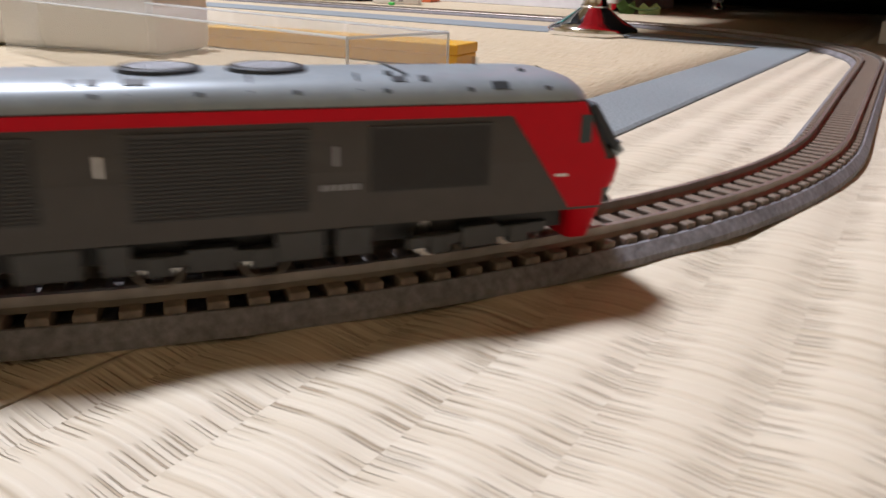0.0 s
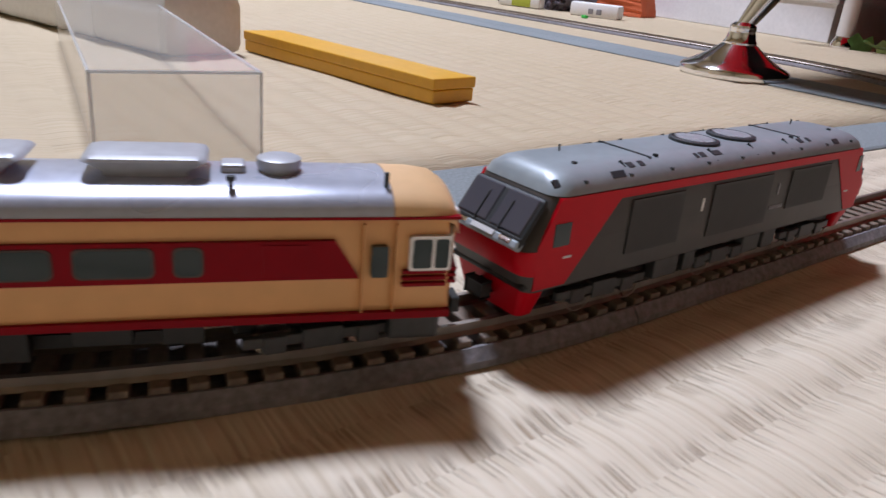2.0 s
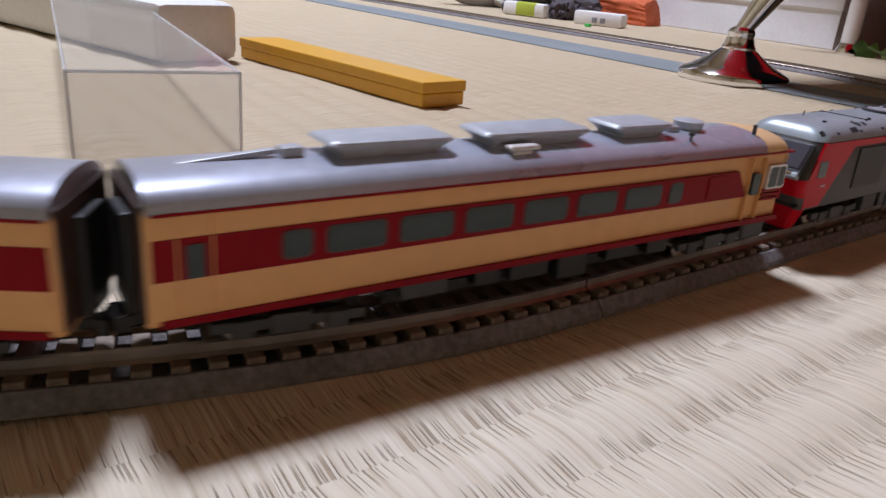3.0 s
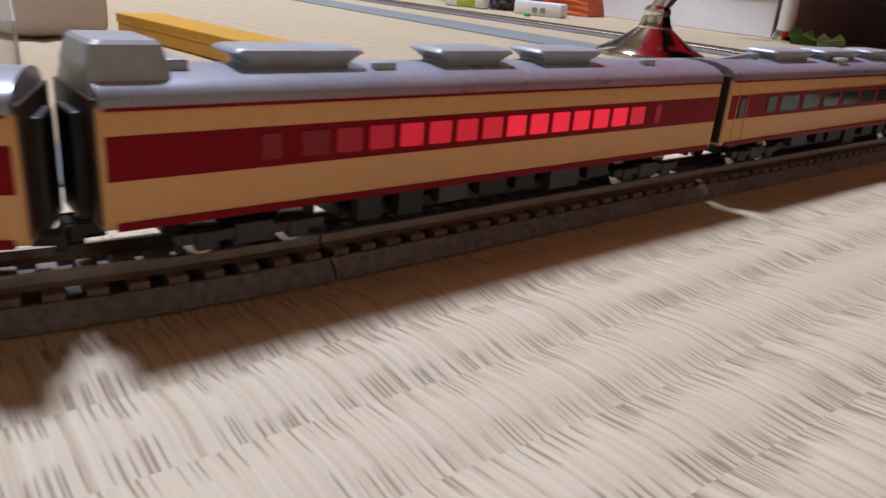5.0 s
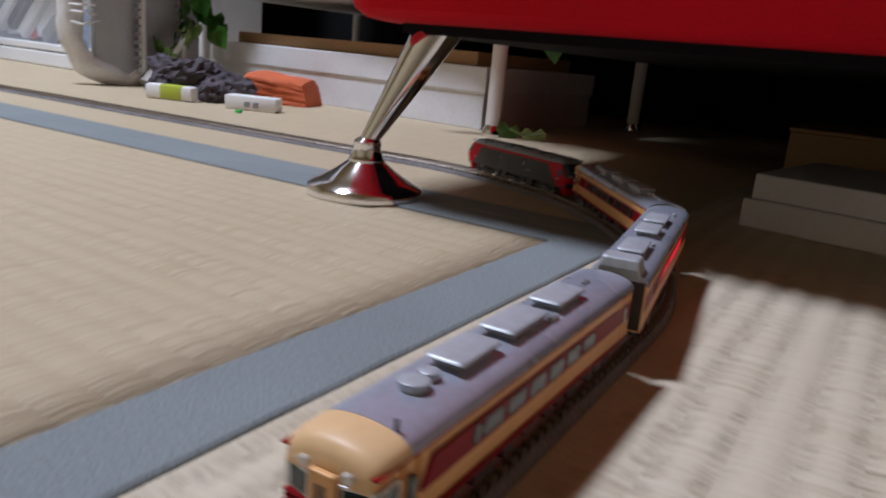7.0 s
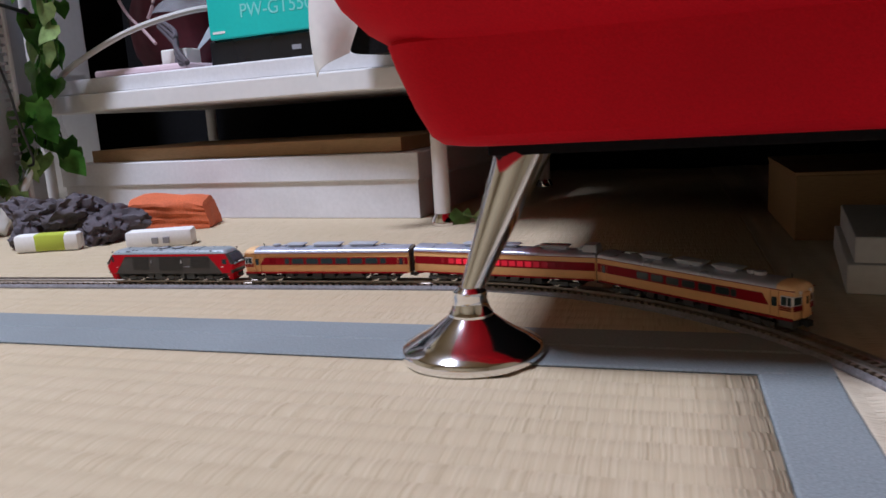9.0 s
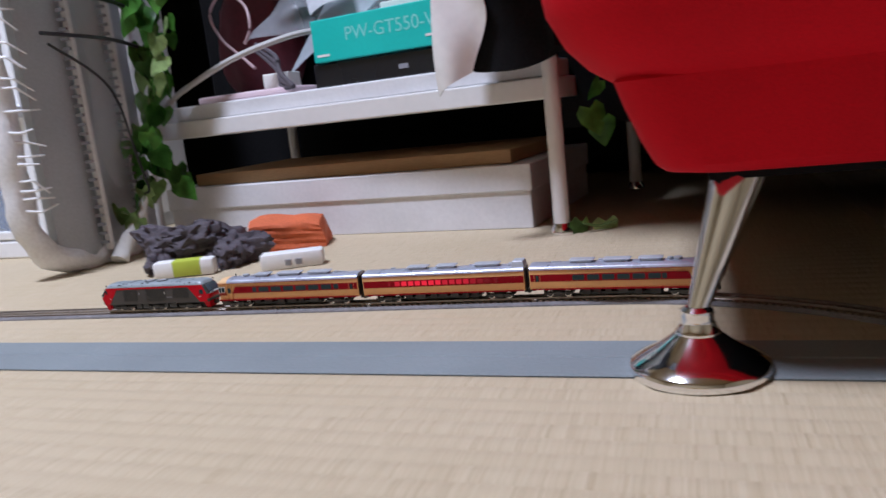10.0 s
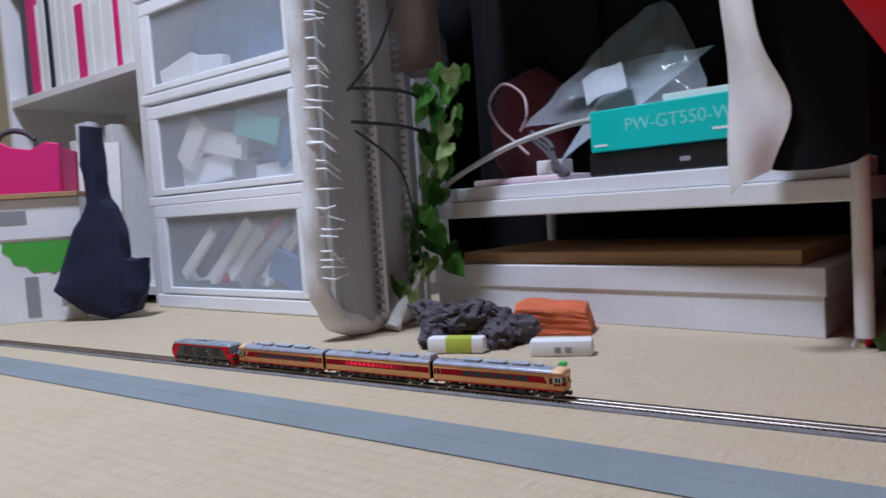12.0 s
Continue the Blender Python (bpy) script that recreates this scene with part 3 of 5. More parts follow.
    if cab:
        e = cab * hl
        for side in (-1, 1):
            m = pose(e - cab * 0.0016, side * 0.0058, 0.0170, 0, 0, cab * side * 14)
            part("windscreen_frame", boxes((-0.0007, 0.0007, -0.0029, 0.0029, -0.0026, 0.0026), bev=0.0003, m=m), WFRAME, car)
            part("windscreen", boxes((-0.0008, 0.0008, -0.0025, 0.0025, -0.0021, 0.0021), bev=0.0003, m=m), GLASS, car)
            for k in range(3):
                part("whisker_stripe", boxes((-0.0007, 0.0007, -0.0030, 0.0030, -0.00025, 0.00025), m=pose(e - cab * 0.0010, side * 0.0058, 0.0121 + k * 0.001, 0, 0, cab * side * 8)), CRIMSON, car)
            part("headlamp", lathe([(0.0010, 0.0), (0.0011, 0.0010), (0.0008, 0.0013)], seg=14), WFRAME, car, soft=True).matrix_basis = pose(e - cab * 0.0012, side * 0.0045, 0.0212, 0, 90 * cab, 0)
        part("gangway_door", boxes((e - 0.0008, e + 0.0006, -0.0026, 0.0026, SILL + 0.0005, 0.0212), bev=0.0003), CREAM, car)
        part("door_window", boxes((e + cab * 0.0006 - 0.0002, e + cab * 0.0006 + 0.0002, -0.0013, 0.0013, 0.0150, 0.0190)), GLASS, car)
        part("skirt", boxes((e - 0.004, e + 0.004, -0.0078, 0.0078, 0.0020, 0.0064), bev=0.0008, m=Matrix.Translation((-cab * 0.0062, 0, 0))), GEAR, car, "grey front skirt")
    for end in (-1, 1):
        coupler(car, end * (hl - 0.002), end)
        if end != cab:
            part("end_wall", boxes((end * hl - 0.0003, end * hl + 0.0003, -HALF + 0.0006, HALF - 0.0006, SILL + 0.0006, EAVE + 0.0012), bev=0.0002), GANGWAY, car, "dark brown end wall")
            part("gangway_bellows", boxes((end * (hl + 0.0004) - 0.0011, end * (hl + 0.0004) + 0.0011, -0.0040, 0.0040, SILL, EAVE - 0.0012), bev=0.0004), UNDER, car)
    for x, long in units:
        part("air_conditioner", roof_unit(x, long), VENT, car, "grey boat-shaped roof unit", soft=True)
    # underfloor machinery
    part("floor_pan", boxes((-hl + 0.004, hl - 0.004, -0.0080, 0.0080, 0.0065, SILL + 0.0002)), UNDER, car)
    rnd = random.Random(len(units) * 7 + cab)
    x = -0.030
    while x < 0.029:
        w, d = rnd.uniform(0.004, 0.009), rnd.uniform(0.0018, 0.0040)
        shade = GEAR if rnd.random() < 0.45 else UNDER
        for side in (-1, 1):
            part("underfloor_box", boxes((x, x + w, side * 0.0076 - 0.0012, side * 0.0076 + 0.0012, 0.0058 - d, 0.0067), bev=0.0002), shade, car)
        x += w + rnd.uniform(0.0012, 0.0055)
    part("chassis", boxes((-0.031, 0.031, -0.0052, 0.0052, 0.0020, 0.0040)), UNDER, car)
    for x in (-0.022, 0.0, 0.022):
        part("chassis_post", boxes((x - 0.003, x + 0.003, -0.0040, 0.0040, 0.0040, 0.0066)), UNDER, car)
    return car, [bogie(car, -0.047), bogie(car, 0.047)]


def window_row(first, last, count, long, glass=GLASS):
    return [(first + (last - first) * i / (count - 1) - long / 2, first + (last - first) * i / (count - 1) + long / 2, glass) for i in range(count)]


car_a, bogies_a = railcar("railcar", 1, window_row(-0.0388, 0.0212, 6, 0.0092) + [(0.0286, 0.0319, GLASS), (-0.0500, -0.0460, GLASS)],
                          [(-0.0300, 0.0220), (-0.0012, 0.0238), (0.0250, 0.0158)], [0.0558, -0.0620], "cream and crimson model railcar with silver roof and driver's cab")
part("roof_cover", boxes((0.0344, 0.0378, -0.0020, 0.0020, TOP - 0.0010, TOP + 0.0011), bev=0.0005), VENT, car_a)
for x, r in ((0.0424, 0.0031),):
    part("roof_ventilator", lathe([(r * 0.8, TOP - 0.001), (r, TOP + 0.0008), (r, TOP + 0.0017), (r * 0.85, TOP + 0.0019)], (x, 0.0, 0), 18), VENT, car_a, soft=True)
part("aerial_arm", boxes((-0.0070, 0.0070, -0.0007, 0.0007, 0.0, 0.0008), bev=0.0002, m=pose(-0.0545, 0, TOP - 0.0002, 0, -5, 0)), VENT, car_a)
part("aerial_box", boxes((-0.0470, -0.0435, -0.0014, 0.0014, TOP - 0.0008, TOP + 0.0014), bev=0.0003), VENT, car_a)
part("horn_bracket", boxes((-0.0085, -0.0045, -0.0066, -0.0050, TOP - 0.0012, TOP - 0.0001), (-0.0096, -0.0034, -0.0070, -0.0048, TOP - 0.0001, TOP + 0.0007), bev=0.0003), WFRAME, car_a, "bright white roof bracket")
for side in (-1, 1):
    grille = boxes((0.0398, 0.0458, side * HALF - 0.0003, side * HALF + 0.00016, 0.0142, 0.0186))
    for k in range(10):
        box(grille, 0.0401 + 0.0006 * k, 0.0403 + 0.0006 * k, side * HALF - 0.0002, side * HALF + 0.0003, 0.0143, 0.0185)
    part("intake_grille", grille, CRIMSON, car_a, "crimson ribbed intake grille")
for x, y in ((0.0358, -0.0066),):
    part("aerial_mount", boxes((x - 0.0009, x + 0.0009, y - 0.0007, y + 0.0007, TOP - 0.0024, TOP - 0.0010), bev=0.0002), VENT, car_a)
    part("aerial_post", lathe([(0.0003, TOP - 0.0012), (0.0003, TOP + 0.0002), (0.0006, TOP + 0.0003), (0.0006, TOP + 0.0009)], (x, y, 0), 10), DARKBITS, car_a)
lit = []
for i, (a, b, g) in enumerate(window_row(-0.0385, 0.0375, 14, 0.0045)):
    # emission rises along the car to give the panes' differing brightness
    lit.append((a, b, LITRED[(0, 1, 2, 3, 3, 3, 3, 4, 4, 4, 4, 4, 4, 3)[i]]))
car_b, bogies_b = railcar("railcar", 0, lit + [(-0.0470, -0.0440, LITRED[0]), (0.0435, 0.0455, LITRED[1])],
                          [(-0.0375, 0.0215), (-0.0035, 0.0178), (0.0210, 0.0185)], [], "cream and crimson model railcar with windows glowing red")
part("roof_fairing", ring_loft(bmesh.new(), [[(-0.0630 + p, q, z) for p, q in outline(hl, hw, 0.0010, 3)] for z, hl, hw in ((TOP - 0.0030, 0.0052, 0.0078), (TOP + 0.0006, 0.0051, 0.0068), (TOP + 0.0032, 0.0045, 0.0060), (TOP + 0.0037, 0.0040, 0.0054))]), VENT, car_b, "tall grey roof box at the car's end")
part("roof_grille", boxes((-0.0574, -0.0545, -0.004, 0.004, TOP - 0.001, TOP + 0.0012), bev=0.0004), VENT, car_b)
for x in (-0.0235, 0.045):
    part("aerial_mount", boxes((x - 0.0022, x + 0.0022, -0.0052, -0.0040, TOP - 0.0012, TOP + 0.0006), bev=0.0003), VENT, car_b)
car_c, bogies_c = railcar("railcar", -1, window_row(0.030, -0.026, 6, 0.0086) + [(-0.0345, -0.0315, GLASS)],
                          [(0.0280, 0.0195), (0.0015, 0.0210), (-0.0232, 0.0180)], [-0.0565, 0.0620], "cream and crimson model railcar with cab at the rear")
for x, r in ((-0.0370, 0.0022), (-0.0425, 0.0032)):
    part("roof_ventilator", lathe([(r * 0.8, TOP - 0.001), (r, TOP + 0.0008), (r, TOP + 0.0017), (r * 0.85, TOP + 0.0019)], (x, 0.0, 0), 18), VENT, car_c, soft=True)
for x, y in ((0.050, 0.0), (0.014, -0.0048)):
    part("aerial_mount", boxes((x - 0.0022, x + 0.0022, y - 0.0007, y + 0.0007, TOP - 0.0012, TOP + 0.0008), (x - 0.006, x + 0.001, y - 0.0002, y + 0.0002, TOP + 0.0008, TOP + 0.0012), bev=0.0002), VENT, car_c)


def locomotive():
    loco = thing("locomotive", pose(0, 0, 0), "dark grey and red model diesel locomotive with grey roof", "model locomotive", "train")
    hl = LOCO_LONG / 2
    roof_z = 0.0260
    shell = [(0.0066, hl - 0.0022, HALF, 0.0022), (0.0100, hl - 0.0006, HALF, 0.0024), (0.0128, hl, HALF, 0.0026), (0.0142, hl - 0.0006, HALF, 0.0028)]
    part("lower_body", levels(shell), LOCOGREY, loco, "dark grey lower body", soft=True)
    upper = [(0.0142, hl - 0.0006, HALF, 0.0028), (0.0165, hl - 0.0026, HALF, 0.0030), (0.0222, hl - 0.0058, HALF - 0.0001, 0.0034), (0.0226, hl - 0.0062, HALF - 0.0002, 0.0034)]
    part("upper_body", levels(upper), LOCOGREY, loco, "dark grey upper body", soft=True)
    part("roof", levels([(0.0226, hl - 0.0060, HALF, 0.0034), (0.0240, hl - 0.0068, HALF - 0.0004, 0.0036), (0.0252, hl - 0.0080, HALF - 0.0018, 0.0038), (roof_z - 0.0003, hl - 0.0092, HALF - 0.0030, 0.0038), (roof_z, hl - 0.0104, HALF - 0.0046, 0.0034)]), LOCOROOF, loco, "blue-grey roof", soft=True)
    for side in (-1, 1):
        part("red_line", side_slab(-hl + 0.010, hl - 0.010, 0.0208, 0.0224, side, depth=0.00015), LOCORED, loco, "red line below the roof")
        for end in (-1, 1):
            bm = bmesh.new()
            e = end * hl
            dt, db = (0.0198, 0.0088) if end > 0 else (0.0235, 0.0108)
            pts = [(e - end * 0.0075, 0.0224), (e - end * dt, 0.0224), (e - end * db, 0.0070), (e - end * 0.0034, 0.0070), (e - end * 0.0034, 0.0146)]
            part("red_end_panel", ring_loft(bm, [[(x, side * q, z) for x, z in pts] for q in (HALF - 0.001, HALF + 0.00012)]), LOCORED, loco, "red painted end panel")
            wa, wb, wz = (0.0062, 0.0080, 0.0166) if end > 0 else (0.0066, 0.0104, 0.0142)
            part("cab_window", side_slab(min(e - end * wa, e - end * wb), max(e - end * wa, e - end * wb), wz, wz + 0.0040, side, depth=0.00025), GLASS, loco)
            part("number_plate", side_slab(min(e - end * 0.0095, e - end * 0.0115), max(e - end * 0.0095, e - end * 0.0115), 0.0118, 0.0122, side, depth=0.0002), LETTER, loco)
        for x0, x1, low in ((-0.0337, -0.0185, 0.0098), (-0.0088, 0.0125, 0.0092), (0.0205, 0.0375, 0.0112)):
            x0, x1 = (x0, x1) if side < 0 else (-x1, -x0)
            bm = bmesh.new()
            box(bm, x0, x1, side * HALF - 0.0003, side * HALF + 0.0001, low, 0.0200)
            k = 20
            for i in range(k):
                z = low + 0.0003 + (0.0194 - low) * i / k
                box(bm, x0 + 0.0003, x1 - 0.0003, side * HALF - 0.0003, side * HALF + 0.0002, z, z + 0.00026)
            part("louvre_panel", bm, LOUVRE, loco, "dark ribbed side grille")
        for x, metal in ((-0.0118, WFRAME), (0.0160, GREYINK)):
            part("grab_rail", boxes((x - 0.0003, x + 0.0003, side * HALF - 0.0002, side * HALF + 0.0004, 0.0150, 0.0176), bev=0.0001), metal, loco)
        for i in range(6):
            x = (0.0140 if side < 0 else -0.0190) + i * 0.0009
            part("lettering_bar", boxes((x, x + 0.0006, side * HALF - 0.0002, side * HALF + 0.00012, 0.0118, 0.0126)), GREYINK, loco)
        for i in range(9):
            x = -0.046 + i * 0.0115
            part("roof_rivet", boxes((x - 0.00035, x + 0.00035, side * (HALF - 0.0008) - 0.0003, side * (HALF - 0.0008) + 0.0003, 0.0240, 0.0246)), DARKBITS, loco)
        # dark steps and covers let into the roof's shoulder
        for x, wx, low in ((-0.0115, 0.0008, 0), (-0.0135, 0.0005, 0), (-0.0300, 0.0007, 0), (-0.0330, 0.0008, 0), (-0.0375, 0.0017, 1), (-0.0525, 0.0006, 1), (-0.0070, 0.0014, 0), (0.0250, 0.0009, 0), (0.0285, 0.0006, 0), (0.0390, 0.0012, 1)):
            m = pose(-side * x, side * (HALF - (0.0012 if low else 0.0026)), 0.0247 if low else 0.02555, side * (-42 if low else -22), 0, 0)
            part("roof_step", boxes((-wx, wx, -0.0007, 0.0007, -0.0004, 0.00012), bev=0.00005, m=m), DARKBITS, loco)
        for x in (-0.0345, -0.0082, 0.0060, 0.0195):
            m = pose(-side * x, side * (HALF - 0.0022), 0.0252, side * -34, 0, 0)
            part("roof_seam", boxes((-0.00018, 0.00018, -0.0015, 0.0018, -0.0006, 0.00012), m=m), DARKBITS, loco)
    for end in (-1, 1):
        e = end * hl
        part("nose", levels([(0.0080, 0.0032, HALF - 0.0002, 0.0022), (0.0104, 0.0046, HALF + 0.0001, 0.0024), (0.0128, 0.0052, HALF + 0.0001, 0.0026), (0.0140, 0.0048, HALF + 0.0001, 0.0028)]), LOCORED, loco, "red nose", soft=True).matrix_basis = pose(e - end * 0.0050, 0, 0)
        part("bumper_line", boxes((e - end * 0.0042 - 0.0028, e - end * 0.0042 + 0.0028, -HALF + 0.0004, HALF - 0.0004, 0.0070, 0.0082), bev=0.0005), UNDER, loco)
        part("skirt", levels([(0.0012, 0.0020, 0.0072, 0.0012), (0.0070, 0.0032, 0.0090, 0.0016)]), LOCORED, loco, "red snow-plough skirt", soft=True).matrix_basis = pose(e - end * 0.0052, 0, 0)
        # windscreen: two dark panes in a grey frame, sloping back
        m = pose(e - end * 0.0030, 0, 0.0184, 0, end * -36, 0)
        part("windscreen_frame", boxes((-0.0007, 0.0007, -0.0086, 0.0086, -0.0050, 0.0044), bev=0.0008, m=m), DARKBITS, loco, "black windscreen surround")
        for k in (-1, 1):
            part("windscreen", boxes((-0.0009, 0.0009, 0.0005 if k > 0 else -0.0079, 0.0079 if k > 0 else -0.0005, -0.0030, 0.0038), bev=0.0003, m=m), SCREEN, loco)
            part("headlamp", boxes((-0.0010, 0.0010, k * 0.0055 - 0.0014, k * 0.0055 + 0.0014, -0.0047, -0.0038), bev=0.0002, m=m), CHROME, loco)
            part("roof_lamp", boxes((e - end * 0.0092 - 0.0006, e - end * 0.0092 + 0.0006, k * 0.0012 - 0.0007, k * 0.0012 + 0.0007, 0.0246, 0.0253), bev=0.0002), DARKBITS, loco)
            part("wiper", boxes((-0.0011, 0.0011, k * 0.0030 - 0.0001, k * 0.0030 + 0.0001, -0.0032, 0.0020), m=m), DARKBITS, loco)
        part("grey_apron", boxes((-0.0008, 0.0009, -0.0084, 0.0084, -0.0052, -0.0037), bev=0.0003, m=m), LOCOROOF, loco, "grey strip below the windscreen")
        part("black_trim", boxes((-0.0008, 0.0010, -0.0085, 0.0085, -0.0037, -0.0032), bev=0.0001, m=m), UNDER, loco)
        part("plate_bar", boxes((-0.0010, 0.0010, -0.0028, 0.0028, -0.0047, -0.0038), m=m), LETTER, loco)
        coupler(loco, e - end * 0.004, end)
        part("roof_hatch", boxes((end * 0.0300 - 0.0024, end * 0.0300 + 0.0024, -0.0062, -0.0042, roof_z - 0.0010, roof_z - 0.0002), bev=0.0002), DARKBITS, loco)
        part("roof_seam", boxes((end * 0.0262 - 0.0002, end * 0.0262 + 0.0002, -0.0062, 0.0062, roof_z - 0.0006, roof_z + 0.0002)), DARKBITS, loco)
        part("roof_aerial", tube([(end * 0.040, 0.0035, roof_z - 0.0004), (end * 0.040, 0.0035, roof_z + 0.0012)], 0.0002, 6), DARKBITS, loco)
        for x, y in ((0.0240, -0.0055), (0.0440, -0.004)):
            part("roof_bolt", boxes((end * x - 0.0004, end * x + 0.0004, y - 0.0004, y + 0.0004, roof_z - 0.0010, roof_z + 0.0004), bev=0.0001), DARKBITS, loco)
    for x in (-0.0043, 0.0090):
        part("fan_ring", lathe([(0.0053, roof_z - 0.0008), (0.0051, roof_z + 0.0005), (0.0045, roof_z + 0.0007), (0.0040, roof_z + 0.0002), (0.0002, roof_z + 0.0002)], (x, 0, 0), 28), DARKBITS, loco, "black fan ring", soft=True)
        bm = bmesh.new()
        for i in range(11):
            y = -0.0036 + 0.0072 * i / 10
            w = math.sqrt(max(0.0039 ** 2 - y * y, 1e-8))
            box(bm, x - w, x + w, y - 0.00026, y + 0.00026, roof_z + 0.0002, roof_z + 0.0007)
        part("fan_grille", bm, VENT, loco, "pale fan grille")
    part("chassis", boxes((-hl + 0.008, hl - 0.008, -0.0062, 0.0062, 0.0030, 0.0068)), UNDER, loco)
    for side in (-1, 1):
        for x0, x1 in ((-0.0225, -0.0150), (-0.0130, -0.0095), (0.0080, 0.0145), (0.0160, 0.0210)):
            part("underfloor_box", boxes((x0, x1, side * 0.0080 - 0.0012, side * 0.0080 + 0.0012, 0.0022, 0.0064), bev=0.0003), GEAR, loco)
    return loco, [bogie(loco, x, 0.0130, 0.0080) for x in (-0.036, 0.0, 0.036)]


loco, bogies_loco = locomotive()


# ---- sofa ----
def rounded_block(x0, x1, y0, y1, z0, z1, r):
    bm = boxes((x0, x1, y0, y1, z0, z1))
    bmesh.ops.bevel(bm, geom=bm.edges[:], offset=r, segments=6, affect="EDGES", profile=0.5)
    return bm


def upholstery(rows, x1=1.30, y1=0.74, corner=0.028):
    """Stuffed form from rows of (height, left edge, front edge)."""
    rings = []
    for z, x0, y0 in rows:
        rings.append([((x0 + x1) / 2 + px, (y0 + y1) / 2 + py, z) for px, py in outline((x1 - x0) / 2, (y1 - y0) / 2, corner, 8)])
    return ring_loft(bmesh.new(), rings)


sofa = thing("sofa", pose(0, 0, 0), "red felt sofa on chrome legs, standing over the track", "sofa")
part("base", upholstery([(0.110, -0.146, 0.012), (0.1115, -0.153, 0.004), (0.116, -0.158, -0.001), (0.130, -0.165, -0.004), (0.150, -0.173, -0.006), (0.162, -0.177, -0.006), (0.168, -0.172, 0.0)]), REDCLOTH, sofa, "red upholstered base", soft=True)
part("seat_cushion", upholstery([(0.160, -0.172, 0.0), (0.1625, -0.180, -0.008), (0.170, -0.191, -0.015), (0.182, -0.202, -0.021), (0.200, -0.211, -0.025), (0.225, -0.215, -0.027), (0.246, -0.212, -0.025), (0.258, -0.204, -0.017), (0.264, -0.190, 0.0)], corner=0.05), REDCLOTH, sofa, "red rounded seat cushion", soft=True)
part("upper_cushion", upholstery([(0.256, -0.200, -0.004), (0.259, -0.220, -0.015), (0.268, -0.238, -0.024), (0.285, -0.250, -0.030), (0.33, -0.262, -0.032), (0.40, -0.275, -0.028), (0.44, -0.270, -0.01), (0.455, -0.24, 0.03)], corner=0.06), REDCLOTH, sofa, "red stuffed upper cushion", soft=True)
part("underside", boxes((-0.13, 1.28, 0.03, 0.70, 0.104, 0.111)), BLACKCLOTH, sofa)
part("backrest", rounded_block(-0.20, 1.30, 0.60, 0.78, 0.40, 0.75, 0.05), REDCLOTH, sofa, soft=True)


def sofa_leg(fx, fy, tx, ty):
    """Chrome leg: a leaning taper on a trumpet foot."""
    leg = part("leg", tube([(fx, fy, 0.034), (tx, ty, 0.112)], 0.0056, 28, None, 0.0155), CHROME, sofa, "chrome tapered leg", soft=True)
    part("trumpet_foot", lathe([(0.0375, 0.0002), (0.0382, 0.0020), (0.0380, 0.0050), (0.0368, 0.0066), (0.0290, 0.0105), (0.0215, 0.0150), (0.0155, 0.0195), (0.0120, 0.0222)], (fx, fy, 0), 72), CHROME, leg, "chrome trumpet foot", soft=True)
    part("collar", lathe([(0.0118, 0.0222), (0.0118, 0.0235), (0.0105, 0.0250), (0.0088, 0.0310), (0.0092, 0.0322), (0.0088, 0.0350), (0.0060, 0.0372)], (fx, fy, 0), 44), CHROME, leg, soft=True)


sofa_leg(-0.1395, 0.014, -0.112, 0.048)
sofa_leg(1.24, 0.03, 1.21, 0.06)

# ---- steel rack and what is on it ----
RACK = pose(-0.2867, 0.4530, 0, 0, 0, 180 - 9.7)
rack = thing("storage_rack", RACK, "white enamelled steel rack with one low shelf", "rack")
RL, RD = 0.674, 0.36
part("shelf_rim", boxes((0.0, RL, -RD, 0.006, 0.157, 0.182), bev=0.002), WHITEPAINT, rack, "white steel shelf rim")
part("shelf_board", boxes((0.008, RL - 0.008, -RD + 0.01, -0.004, 0.1822, 0.204), bev=0.002), CARTON, rack, "white board on the shelf")
part("upper_board", boxes((0.0, RL, -RD, 0.006, 0.62, 0.645), bev=0.002), WHITEPAINT, rack)
for x in (0.0, RL):
    for y in (0.0, -RD):
        leg = part("post", tube([(x, y, 0.014), (x, y, 0.80)], 0.0095, 18), WHITEPAINT, rack, soft=True)
        part("foot", lathe([(0.0130, 0.0), (0.0135, 0.004), (0.0110, 0.010), (0.0085, 0.014)], (x, y, 0), 24), CHROME, leg, "metal adjusting foot", soft=True)

long_box = thing("carton", pose(-0.329, 0.5010, 0, 0, 0, 180 - 6.0), "long white lidded cardboard box under the rack", "box")
part("body", boxes((0.003, 0.597, -0.30, -0.003, 0, 0.060), bev=0.001), CARTON, long_box)
part("lid", boxes((0.0, 0.60, -0.303, 0.0, 0.048, 0.0815), bev=0.0015), CARTON, long_box)
solid("cardboard_sheet", boxes((0.03, 0.55, -0.27, -0.018, 0.0822, 0.1000), bev=0.001), BROWN, "flat brown cardboard box lying on the white carton", "cardboard").matrix_basis = pose(-0.329, 0.5010, 0, 0, 0, 180 - 6.0)


SHELF = 0.2042


def on_rack(name, bm, material, label, category, x=0.0, y=0.0, z=SHELF, turn=0.0, soft=False):
    ob = solid(name, bm, material, label, category, soft)
    ob.matrix_basis = RACK @ pose(x, y, z, 0, 0, turn)
    return ob


def local_rack(x, y, z):
    return RACK @ Vector((x, y, z))


